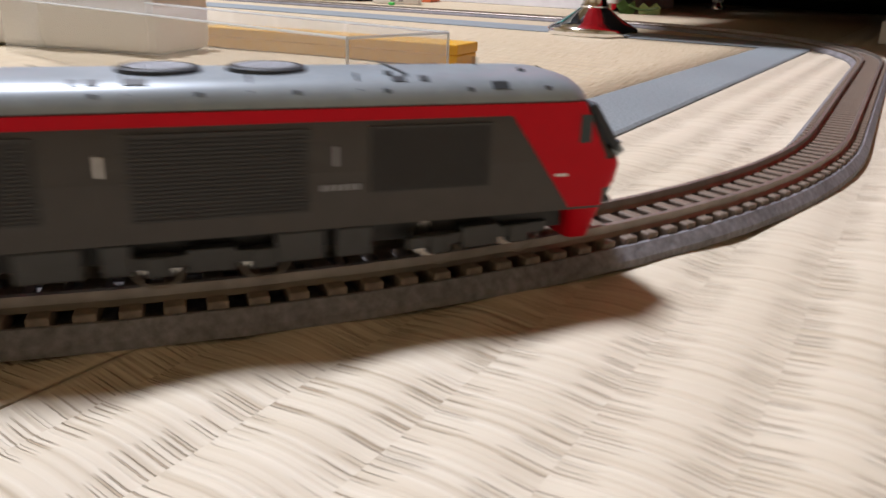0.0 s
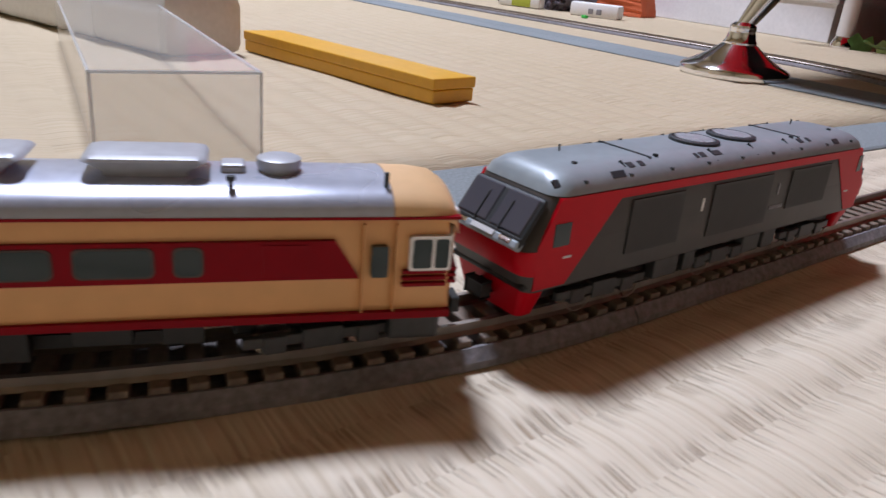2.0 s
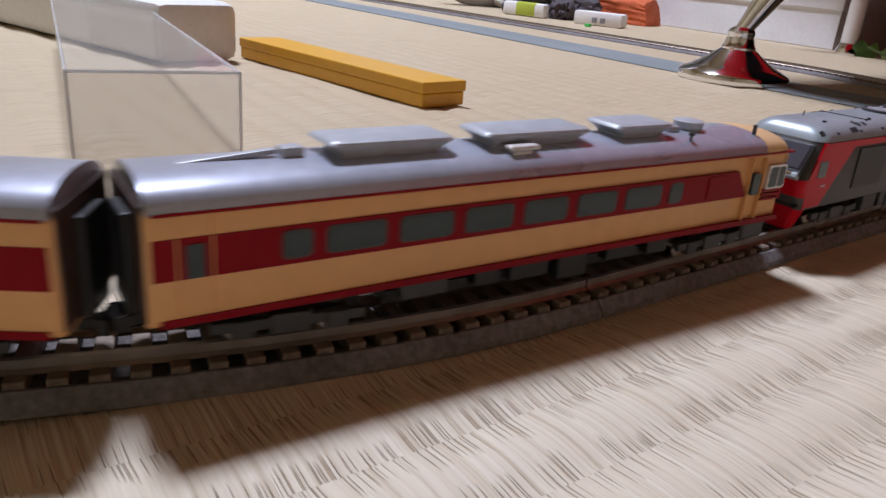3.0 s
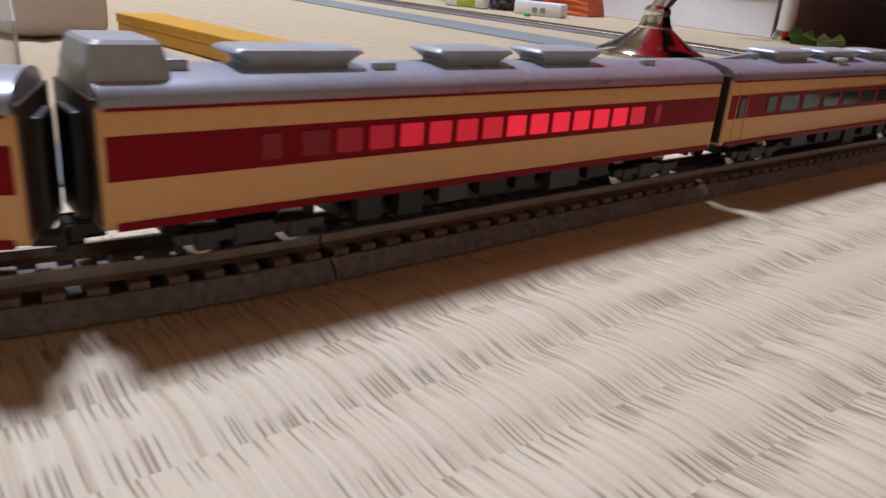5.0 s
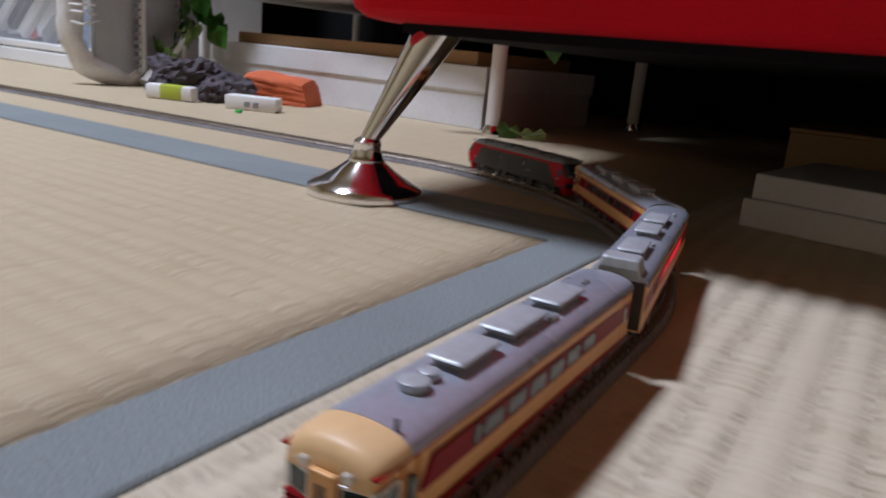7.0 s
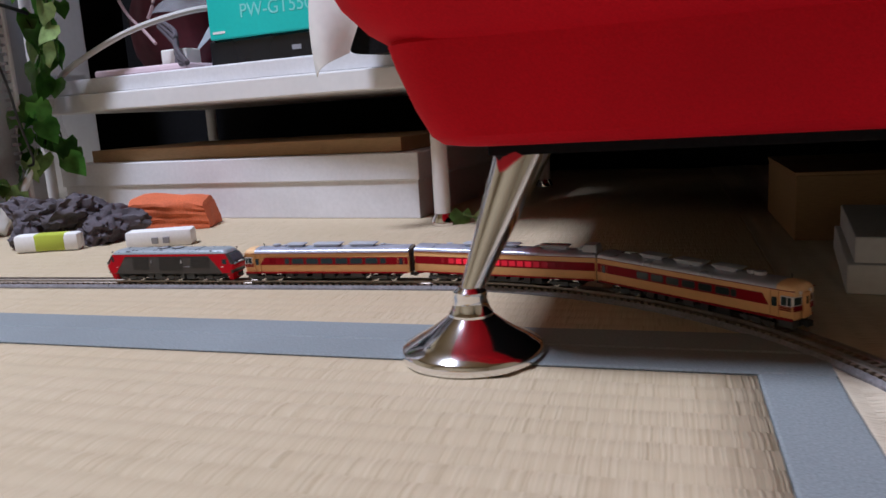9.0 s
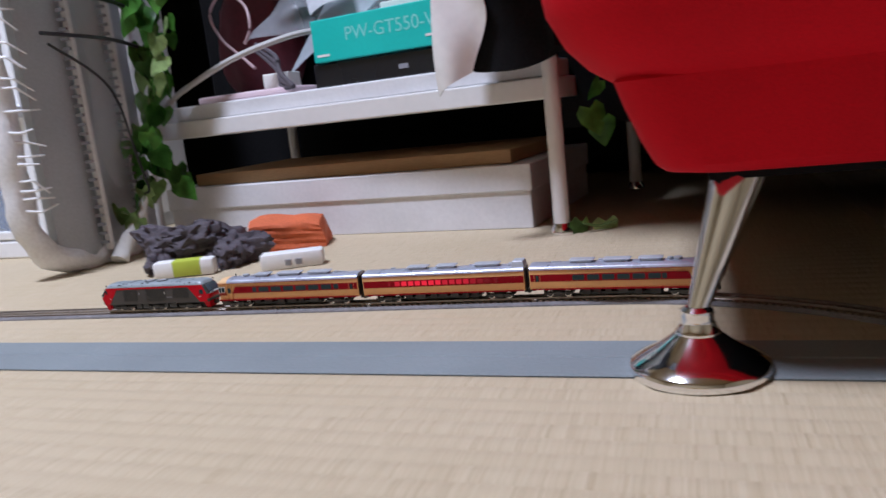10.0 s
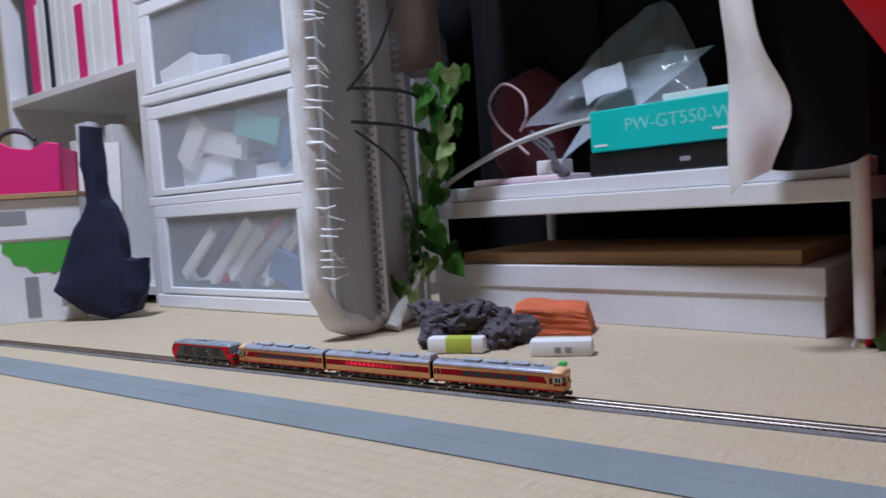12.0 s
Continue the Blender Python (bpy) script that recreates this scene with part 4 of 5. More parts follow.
device = on_rack("device_case", boxes((0.0, 0.27, -0.22, 0.0, 0.0, 0.034), bev=0.003), BLACKBOX, "flat black plastic case lying on the shelf", "case", 0.085, -0.035)
part("badge", boxes((0.118, 0.132, -0.001, 0.0006, 0.012, 0.018)), GREYINK, device)
teal = thing("product_box", RACK @ pose(0.075, -0.030, SHELF + 0.0345, 0, 0, 0), "teal cardboard product box with pale lettering", "box")
part("body", boxes((0.0, 0.272, -0.20, 0.0, 0.0, 0.056), bev=0.0015), TEAL, teal)
TEALINK = mat("pale_teal_ink", (0.22, 0.66, 0.62), 0.45)
words = bpy.data.curves.new("lettering", "FONT")
words.body, words.size, words.extrude, words.align_x = "PW-GT550-W", 0.0245, 0.0001, "CENTER"
words_ob = new("lettering_outline", words)
words_me = bpy.data.meshes.new_from_object(words_ob)
bpy.data.objects.remove(words_ob)
words_me.materials.append(TEALINK)
lettering = new("lettering", words_me)
lettering.parent, lettering.matrix_basis = teal, pose(0.143, 0.0003, 0.024, 90, 0, 180)
part("lettering_bar", boxes((0.245, 0.266, -0.001, 0.0006, 0.007, 0.010)), LETTER, teal)
part("lettering_bar", boxes((0.060, 0.095, -0.001, 0.0006, 0.012, 0.015)), LETTER, teal)
on_rack("pocket_notebook", boxes((0.0, 0.175, -0.10, 0.0, 0.0, 0.010), bev=0.003), mat("pink_cover", (0.70, 0.55, 0.60), 0.4), "thin pink case lying on the shelf", "case", 0.385, -0.020, SHELF, 2)
on_rack("adapter", boxes((0.0, 0.046, -0.03, 0.0, 0.0, 0.022), bev=0.002), PAPER, "small cream plug adapter", "adapter", 0.412, -0.050, SHELF + 0.0105, 4)


# clear bags, cord and a dark red bag at the back of the shelf
def puffy(cx, cy, cz, rx, ry, rz, seed, amount):
    bm = bmesh.new()
    bmesh.ops.create_icosphere(bm, subdivisions=4, radius=1)
    for v in bm.verts:
        n = noise.noise(v.co * 1.6 + Vector((seed, 0, 0))) + 0.5 * noise.noise(v.co * 4 + Vector((0, seed, 0)))
        p = v.co * (1 + amount * n)
        v.co = Vector((cx + p.x * rx, cy + p.y * ry, cz + max(p.z, -0.9) * rz))
    return bm


solid("shoulder_bag", puffy(*local_rack(0.60, -0.22, 0.305), 0.085, 0.05, 0.105, 3, 0.12), MAROON, "dark red soft bag standing on the shelf", "bag", True)


def clear_sack(u, v):
    """Front of a slumped clear bag, wide at its foot and pulled together above."""
    wide = 0.30 * (1 - v) ** 0.8 + 0.03
    x = 0.36 + (u - 0.5) * wide * 0.95 - 0.03 * v
    return tuple(local_rack(x, -0.10 - 0.10 * v + 0.02 * math.sin(9 * u) * (1 - v), SHELF + 0.09 + 0.17 * v) + Vector((0, 0.015 * noise.noise(Vector((u * 7, v * 7, 2))), 0)))


solid("plastic_bag", grid_sheet(clear_sack, 30, 24, 0.0006), FILM, "clear crumpled plastic bag full of papers", "plastic bag", True)
# both papers coloured grey-blue, the dimness inside the bag put into their colour
solid("paper_sheet", grid_sheet(lambda u, v: tuple(local_rack(0.475 - 0.15 * u - 0.10 * v, -0.13 - 0.03 * v, 0.235 + 0.075 * u + 0.14 * v * (1 - 0.5 * u) + 0.004 * math.sin(5 * u))), 8, 8, 0.001), mat("shade_greyed_paper", (0.36, 0.40, 0.44), 0.7, grain=0.1, scale=60), "grey-white paper leaning inside the clear bag", "paper", True)
solid("paper_sheet", grid_sheet(lambda u, v: tuple(local_rack(0.400 - 0.070 * u + 0.02 * v, -0.105 - 0.02 * v, 0.315 + 0.02 * u + 0.042 * v + 0.004 * math.sin(5 * u))), 6, 6, 0.001), mat("shade_dimmed_paper", (0.45, 0.47, 0.50), 0.7, grain=0.1, scale=90), "white printed slip inside the clear bag", "paper", True)
on_rack("paper_packet", boxes((0.0, 0.09, -0.05, 0.0, 0.0, 0.014), bev=0.001), PAPER, "white paper packet on the teal box", "paper", 0.170, -0.08, SHELF + 0.0910, 3)
cord = smooth_path([local_rack(0.60, 0.012, SHELF + 0.004), local_rack(0.557, 0.010, 0.228), local_rack(0.473, -0.01, 0.262), local_rack(0.40, -0.05, 0.284), local_rack(0.36, -0.09, 0.290)])
solid("power_cord", tube(cord, 0.0042, 8), CORD, "thick grey power cord lying over the shelf", "cord", True)
loop = smooth_path([local_rack(0.49, -0.07, 0.250), local_rack(0.53, -0.09, 0.272), local_rack(0.575, -0.10, 0.305), local_rack(0.592, -0.10, 0.345), local_rack(0.56, -0.10, 0.372), local_rack(0.52, -0.10, 0.350), local_rack(0.505, -0.09, 0.315), local_rack(0.52, -0.09, 0.290)])
solid("cable_loop", tube(loop, 0.0024, 8), mat("pale_pink_cord", (0.40, 0.27, 0.28), 0.5), "thin pink looped cable on the shelf", "cable", True)
for k, dz in enumerate((0.0, 0.010, 0.02)):
    solid("cable", tube(smooth_path([local_rack(0.49, -0.08, 0.285 - dz * 0.5), local_rack(0.44, -0.06, 0.262 - dz), local_rack(0.41, -0.03, 0.235 - dz), local_rack(0.375, -0.012, 0.212)]), 0.0035, 8), GREYCLOTH, "dark grey cable running down the shelf", "cable", True)


solid("brown_sleeve", crumple(lathe([(0.030, 0.392), (0.037, 0.388), (0.040, 0.396), (0.040, 0.43), (0.042, 0.52), (0.046, 0.62)], tuple(local_rack(0.615, 0.045, 0.0)), 28), 0.004, 30), mat("brown_knit", (0.16, 0.12, 0.10), 0.9, grain=0.3, scale=300, bump=0.0006), "brown knitted sleeve hanging at the rack post", "clothes", True)

# hanging clothes
def drape(x0, x1, y, z0, z1, depth, folds, seed):
    def fn(u, v):
        w = noise.noise(Vector((u * folds, v * 1.5, seed)))
        return (x0 + (x1 - x0) * u, y + depth * w + depth * 0.5 * math.sin(u * folds * 3 + seed), z0 + (z1 - z0) * v + 0.012 * (1 - v) * noise.noise(Vector((u * 6, seed, 0))))
    return fn


def sash(u, v):
    """White cloth strip: a narrow fall that swells in the middle and folds forward at its foot."""
    z = 0.172 + 0.40 * v
    left = 0.100 + 0.010 * v - 0.006 * math.sin(6 * v)
    wide = 0.036 + 0.022 * math.exp(-((v - 0.17) / 0.12) ** 2) - 0.006 * v
    p = local_rack(left - wide * u, 0.080 + 0.008 * math.sin(4 * u + 7 * v) + 0.004 * math.sin(15 * v + 3 * u), z + 0.022 * u * (1 - v))
    return tuple(p)


def coat_front(u, v):
    """Heavy coat: straight at its hem; its unseen upper part swells forward to block lamp light."""
    z = 0.192 + 1.0 * v
    k = min(max((z - 0.43) / 0.15, 0.0), 1.0)
    k = k * k * (3 - 2 * k)
    top = min(max((z - 0.62) / 0.15, 0.0), 1.0)
    hem = 0.020 * (2 * u - 1) ** 2 * max(0.0, 1 - v * 12)
    return (-0.390 - 0.05 * k - 0.06 * top + (0.128 + 0.05 * k + 0.06 * top) * u, 0.434 - 0.15 * k + 0.006 * math.sin(9 * u + 2 * v), z + hem)


solid("white_cloth", grid_sheet(sash, 10, 36, 0.0012), PAPER, "white cloth strip hanging over the shelf edge", "cloth", True)
coat = solid("black_coat", grid_sheet(coat_front, 24, 40, 0.03), BLACKCLOTH, "black garment hanging beside the rack", "clothes", True)
# added panel behind the coat, keeps the lamp off the ivy and floor
part("coat_shade_panel", grid_sheet(drape(-0.415, -0.20, 0.468, 0.44, 1.19, 0.006, 3, 5), 16, 20, 0.02), BLACKCLOTH, coat, soft=True)
solid("black_coat", grid_sheet(drape(-0.268, -0.12, 0.60, 0.12, 1.2, 0.012, 3, 2), 24, 20, 0.06), BLACKCLOTH, "black garment hanging between rack and sofa", "clothes", True)
for i, (x0, x1, y, z0) in enumerate(((-1.00, -0.72, 0.84, 0.20), (-0.74, -0.40, 0.86, 0.20), (-0.42, -0.05, 0.90, 0.05), (-0.08, 0.5, 0.95, 0.02), (0.4, 1.2, 1.0, 0.02))):
    solid("dark_coat", grid_sheet(drape(x0, x1, y, z0, 1.5, 0.02, 4, i), 20, 16, 0.02), BLACKCLOTH, "dark coat hanging behind the rack", "clothes", True)
solid("black_curtain", grid_sheet(drape(-1.6, 1.5, 1.08, 0.0, 2.2, 0.02, 30, 9), 140, 10, 0.01), BLACKCLOTH, "black curtain along the wall", "curtain", True)

# ---- small things on the floor ----
d = Vector((0.065, 0.021, 0))
glue = thing("glue_tube", pose(-0.740, 0.294, 0.0105, 0, 0, math.degrees(math.atan2(d.y, d.x))), "white tube with a lime green label lying on the mat", "glue tube")
part("tube_body", boxes((0.0, 0.072, -0.0095, 0.0095, -0.0105, 0.0095), bev=0.004), FOAM, glue, soft=True)
part("label_band", boxes((0.021, 0.060, -0.0098, 0.0098, -0.0103, 0.0098), bev=0.004), LIME, glue, "lime green label", soft=True)
d = Vector((0.063, 0.027, 0))
packet = thing("tissue_packet", pose(-0.607, 0.309, 0, 0, 0, math.degrees(math.atan2(d.y, d.x))), "small white packet with two grey marks", "packet")
part("wrapper", crumple(boxes((0.0, 0.071, 0.0, 0.024, 0.0, 0.018), bev=0.003), 0.0012, 90), FOAM, packet, soft=True)
for x in (0.028, 0.040):
    part("printed_mark", boxes((x, x + 0.007, -0.0012, 0.001, 0.004, 0.011), bev=0.0005), GREYINK, packet)


scarf = thing("dark_scarf", pose(-0.727, 0.372, 0, 0, 0, 17), "crumpled grey-purple cloth lying in a heap", "cloth")
rnd = random.Random(9)
for i in range(13):
    bm = bmesh.new()
    bmesh.ops.create_icosphere(bm, subdivisions=4, radius=1)
    c = Vector((-0.052 + 0.104 * ((i * 5) % 13) / 12, rnd.uniform(-0.03, 0.03), 0.016 + (0.020 if i % 3 == 0 else 0.0)))
    r = rnd.uniform(0.019, 0.031)
    turn_i = Euler((rnd.uniform(-0.5, 0.5), rnd.uniform(-0.5, 0.5), rnd.uniform(0, 3))).to_matrix()
    for v in bm.verts:
        p = v.co.copy()
        ridge = 1 - abs(noise.noise(p * 1.7 + Vector((i * 3, 0, 0)))) * 2.2
        fine = 1 - abs(noise.noise(p * 4.5 + Vector((0, i * 3, 0)))) * 2
        q = turn_i @ Vector((p.x * 1.5, p.y * 0.85, p.z * 0.75)) * r * (0.70 + 0.36 * ridge + 0.07 * fine)
        v.co = Vector((c.x + q.x, c.y + q.y, max(0.0005, c.z + q.z)))
    part("fold", bm, GREYCLOTH, scarf, soft=True)
towel = boxes((-0.052, 0.052, -0.03, 0.03, 0.0, 0.046))
bmesh.ops.subdivide_edges(towel, edges=towel.edges[:], cuts=9, use_grid_fill=True)
for v in towel.verts:
    x, y, z = v.co
    sag = 1 - 0.16 * (x / 0.052) ** 4 - 0.16 * (y / 0.03) ** 4 - 0.10 * math.sin(30 * x + 1)
    crease = 0.0022 * math.sin(z * 270 + 20 * x) * (1 if abs(y) > 0.029 or abs(x) > 0.051 else 0)
    v.co = Vector((x * (1 - 0.10 * (z / 0.046) ** 2), y + math.copysign(crease, y), z * sag))
towel = crumple(towel, 0.0035, 45)
for v in towel.verts:
    v.co = pose(-0.656, 0.462, 0.0, 0, 0, 20) @ Vector((v.co.x, v.co.y, max(v.co.z, 0.0002)))
solid("orange_towel", towel, ORANGE, "folded orange cloth lying on the mat", "cloth", True)
solid("green_clip", boxes((-0.004, 0.004, -0.003, 0.003, 0.0, 0.004), bev=0.001, m=pose(-0.553, 0.285, 0.0002)), mat("green_plastic", (0.05, 0.5, 0.08), 0.4), "tiny green plastic scrap on the mat", "plastic scrap")


# ---- ivy ----
def leaf_bm(size, seed):
    """Heart-shaped leaf, folded along its rib."""
    bm = bmesh.new()
    rim = [(0.0, -0.1), (0.32, -0.32), (0.55, -0.05), (0.50, 0.35), (0.22, 0.75), (0.0, 1.05), (-0.22, 0.75), (-0.50, 0.35), (-0.55, -0.05), (-0.32, -0.32)]
    mid = [bm.verts.new((0, y * size, 0)) for y in (-0.1, 0.35, 1.05)]
    vs = [bm.verts.new((x * size, y * size, size * (0.22 * abs(x) - 0.12 * y * y))) for x, y in rim if abs(x) > 0.01]
    right, left = vs[:4], vs[4:]
    for a, flip in ((right, False), (left[::-1], True)):
        for tri in ((mid[0], a[0], a[1]), (mid[0], a[1], mid[1]), (mid[1], a[1], a[2]), (mid[1], a[2], a[3]), (mid[1], a[3], mid[2])):
            bm.faces.new(tri[::-1] if flip else tri)
    bmesh.ops.solidify(bm, geom=bm.faces[:], thickness=0.0006)
    return bm


def ivy(points, count, seed, spread, label):
    plant = thing("ivy", pose(0, 0, 0), label, "plant", "ivy strands")
    line = smooth_path(points)
    part("stem", tube(line, 0.0018, 6), STEM, plant)
    rnd = random.Random(seed)
    meshes = [mesh_of(leaf_bm(s, 0), "leaf", mt, True) for s, mt in ((0.024, LEAF), (0.031, LEAF), (0.028, LEAFPALE), (0.020, LEAF))]
    for i in range(count):
        p = line[min(int((i + rnd.random()) / count * len(line)), len(line) - 1)]
        ob = new("leaf", meshes[rnd.choice((0, 1, 1, 2, 2, 3))])
        ob.parent = plant
        ob.matrix_basis = Matrix.Translation(p + Vector((rnd.uniform(-spread, spread), rnd.uniform(-spread, spread * 0.4), rnd.uniform(-0.012, 0.012)))) @ Euler((rnd.uniform(-2.0, -1.1), rnd.uniform(-0.6, 0.6), rnd.uniform(-1.1, 1.1))).to_matrix().to_4x4()
    return plant


ivy([tuple(local_rack(*p)) for p in ((0.530, 0.05, 0.385), (0.548, 0.05, 0.34), (0.560, 0.05, 0.28), (0.590, 0.05, 0.22), (0.590, 0.05, 0.14), (0.575, 0.05, 0.095))], 62, 4, 0.030, "green ivy strand with variegated leaves hanging down the rack post")
ivy([(-0.883, 0.484, 0.110), (-0.885, 0.462, 0.075), (-0.886, 0.440, 0.062), (-0.887, 0.420, 0.068)], 7, 8, 0.012, "short ivy shoot near the floor")
ivy([(-0.215, 0.52, 0.44), (-0.200, 0.515, 0.34), (-0.215, 0.51, 0.24), (-0.205, 0.51, 0.13)], 42, 6, 0.045, "dark ivy strand hanging in the shade behind the sofa")
ivy([(-0.262, 0.452, 0.012), (-0.245, 0.462, 0.006), (-0.225, 0.470, 0.010)], 2, 3, 0.008, "small ivy sprig lying beside the rack foot")
solid("ivy_root_wrap", crumple(tube(smooth_path([(-0.888, 0.400, 0.004), (-0.887, 0.415, 0.022), (-0.886, 0.440, 0.045), (-0.885, 0.472, 0.082)]), 0.013, 12, None, 0.004), 0.003, 60), PAPER, "white paper wrapped round the ivy's foot", "paper wrap", True)

# ---- rolled carpet with fringe, wrapped in film ----
def upright(x, y, turn):
    return pose(x, y, 0, 0, 0, turn)


roll = thing("folded_carpet", upright(-0.915, 0.312, 94), "grey folded carpet with pale fringed edge standing upright", "carpet")
part("carpet_face", grid_sheet(lambda u, v: (0.02 + 0.205 * u, -0.004 * math.sin(u * 9) - 0.012 * math.sin(u * math.pi), 0.012 + 0.74 * v), 20, 10, 0.02), CARPET, roll, "grey carpet back", soft=True)
edge_line = smooth_path([(0.215, 0.005, 0.016), (0.14, 0.0, 0.014), (0.05, 0.004, 0.016), (0.0, 0.012, 0.04), (-0.012, 0.015, 0.12), (-0.010, 0.015, 0.3), (-0.014, 0.016, 0.5), (-0.012, 0.016, 0.74)])
part("edge_band", crumple(tube(edge_line, 0.0165, 14), 0.006, 38), FRINGE, roll, "pale bound edge", soft=True)
rnd = random.Random(2)
tassels = bmesh.new()
for i in range(40):
    z = 0.08 + 0.66 * i / 40 + rnd.uniform(-0.014, 0.014)
    out = rnd.uniform(-0.3, 1.3)
    tube([(-0.022, 0.010, z), (-0.014 + 0.004 * out, -0.012, z + rnd.uniform(-0.005, 0.002)), (-0.002 + 0.012 * out, -0.020, z - rnd.uniform(-0.004, 0.018))], 0.0021, 5, tassels, 0.0011)
tagged(part("fringe", tassels, FRINGE, roll, "pale fringe threads"), kind="stuff")
for k in (0.085, 0.165):
    part("crease_strip", boxes((k, k + 0.008, -0.026, -0.016, 0.02, 0.74), bev=0.002), FRINGE, roll)
    ticks = bmesh.new()
    for n in range(58):
        box(ticks, k - 0.007, k - 0.003, -0.0262, -0.015, 0.03 + 0.0122 * n, 0.034 + 0.0122 * n)
    tagged(part("perforation", ticks, GREYINK, roll, "row of dark perforations"), kind="stuff")
solid("clear_bag", crumple(grid_sheet(lambda u, v: (-0.885 - 0.03 * u + 0.05 * v * u, 0.40 + 0.17 * u, 0.10 + 0.62 * v), 26, 36, 0.0), 0.02, 14), FILM, "clear plastic film hanging beside the carpet", "plastic film", True)
for z, dz in ((0.345, 0.006), (0.30, 0.0)):
    hanger = smooth_path([(-0.870, 0.325, z), (-0.865, 0.43, z + dz - 0.002), (-0.875, 0.52, z - 0.012 + dz)])
    solid("wire_hanger", tube(hanger, 0.0026, 6), WIRE, "black wire hanger sticking out of the carpet", "hanger", True)
solid("wire_hanger", tube(smooth_path([(-0.885, 0.338, 0.345), (-0.875, 0.39, 0.40), (-0.87, 0.43, 0.47)]), 0.0022, 6), WIRE, "black wire hanger sticking out of the carpet", "hanger", True)
solid("wire_hanger", tube(smooth_path([(-0.882, 0.345, 0.29), (-0.868, 0.42, 0.235), (-0.87, 0.45, 0.14), (-0.87, 0.462, 0.095), (-0.87, 0.452, 0.088)]), 0.0018, 6), WIRE, "black wire hanger sticking out of the carpet", "hanger", True)


# ---- drawer cabinet ----
CAB = pose(-1.630, 0.500, 0, 0, 0, -2.7)
cabinet = thing("drawer_cabinet", CAB, "white plastic cabinet with clear frosted drawers full of things", "drawer cabinet")
CW, CD = 0.53, 0.36
part("side_panel", boxes((0.0, 0.016, 0.012, CD, 0.0, 0.90), bev=0.003), CABINET, cabinet)
part("side_panel", boxes((CW - 0.016, CW, 0.012, CD, 0.0, 0.90), bev=0.003), CABINET, cabinet)
part("back_panel", boxes((0.016, CW - 0.016, CD - 0.008, CD, 0.0, 0.90)), CABINET, cabinet)
for k in range(5):
    z = 0.215 * k
    part("rail", boxes((0.0, CW, 0.0, CD - 0.01, z, z + 0.020 if k else 0.028), bev=0.003), CABINET, cabinet)
rnd = random.Random(11)
TEALDULL = mat("aqua_plastic", (0.12, 0.36, 0.34), 0.5)
for k in range(4):
    z = 0.215 * k + (0.030 if k == 0 else 0.022)
    drawer = part("drawer", boxes((0.018, CW - 0.018, 0.006, 0.010, z, z + 0.184), bev=0.001), FROST, cabinet, "frosted clear drawer front")
    part("drawer_frame", boxes((0.018, CW - 0.018, 0.0, 0.008, z + 0.160, z + 0.186), (0.018, 0.055, 0.0, 0.008, z, z + 0.16), (CW - 0.055, CW - 0.018, 0.0, 0.008, z, z + 0.16), (0.055, CW - 0.055, 0.0, 0.008, z, z + 0.014), bev=0.002), CABINET, drawer)
    part("drawer_floor", boxes((0.02, CW - 0.02, 0.012, CD - 0.02, z, z + 0.004)), CABINET, drawer)
    if k == 0:
        rows = [(0.14 + 0.042 * i, rnd.uniform(0.075, 0.095), 0.15 + 0.02 * (i % 3), 0.026, 38 + rnd.uniform(-6, 6), (PAPER, GREYCLOTH, PAPER, CARTON, LOCORED, GREYINK, PAPER, BLUEBAG)[i]) for i in range(8)]
        rows += [(0.12, 0.05, 0.09, 0.05, 5, CABINET), (0.19, 0.04, 0.07, 0.03, 20, LOCORED), (0.42, 0.05, 0.10, 0.06, -20, BLUEBAG), (0.33, 0.045, 0.05, 0.04, 60, GREYINK)]
    elif k == 1:
        rows = [(0.15, 0.10, 0.11, 0.055, 48, PAPER), (0.22, 0.095, 0.17, 0.05, -12, PAPER), (0.17, 0.045, 0.17, 0.05, 4, CABINET), (0.26, 0.04, 0.13, 0.05, -8, GREYINK), (0.35, 0.05, 0.15, 0.05, 12, BLUEBAG), (0.36, 0.11, 0.13, 0.05, -15, TEALDULL), (0.43, 0.08, 0.08, 0.07, 30, BLUEBAG), (0.40, 0.03, 0.14, 0.03, 3, CARTON)]
    else:
        rows = [(0.12, 0.03, 0.12, 0.05, 10, PAPER), (0.20, 0.035, 0.13, 0.04, -8, CARTON)]
    for i, (x, h, w, t, tilt, mt) in enumerate(rows):
        solid("stored_item", crumple(boxes((-w / 2, w / 2, -0.010, 0.010, -t / 2, t / 2), bev=0.003), 0.003, 30, i), mt, "small packet lying inside the clear drawer", "packet", group="things in the drawers").matrix_basis = CAB @ pose(x, 0.026 + 0.008 * (i % 5), z + h, 0, -tilt, 0)
    if k >= 2:
        solid("blue_clothes", puffy(CW / 2 + 0.02, 0.10, z + 0.115, 0.21, 0.075, 0.085, k, 0.10), BLUEBAG, "folded blue clothes inside the clear drawer", "clothes", True).matrix_basis = CAB

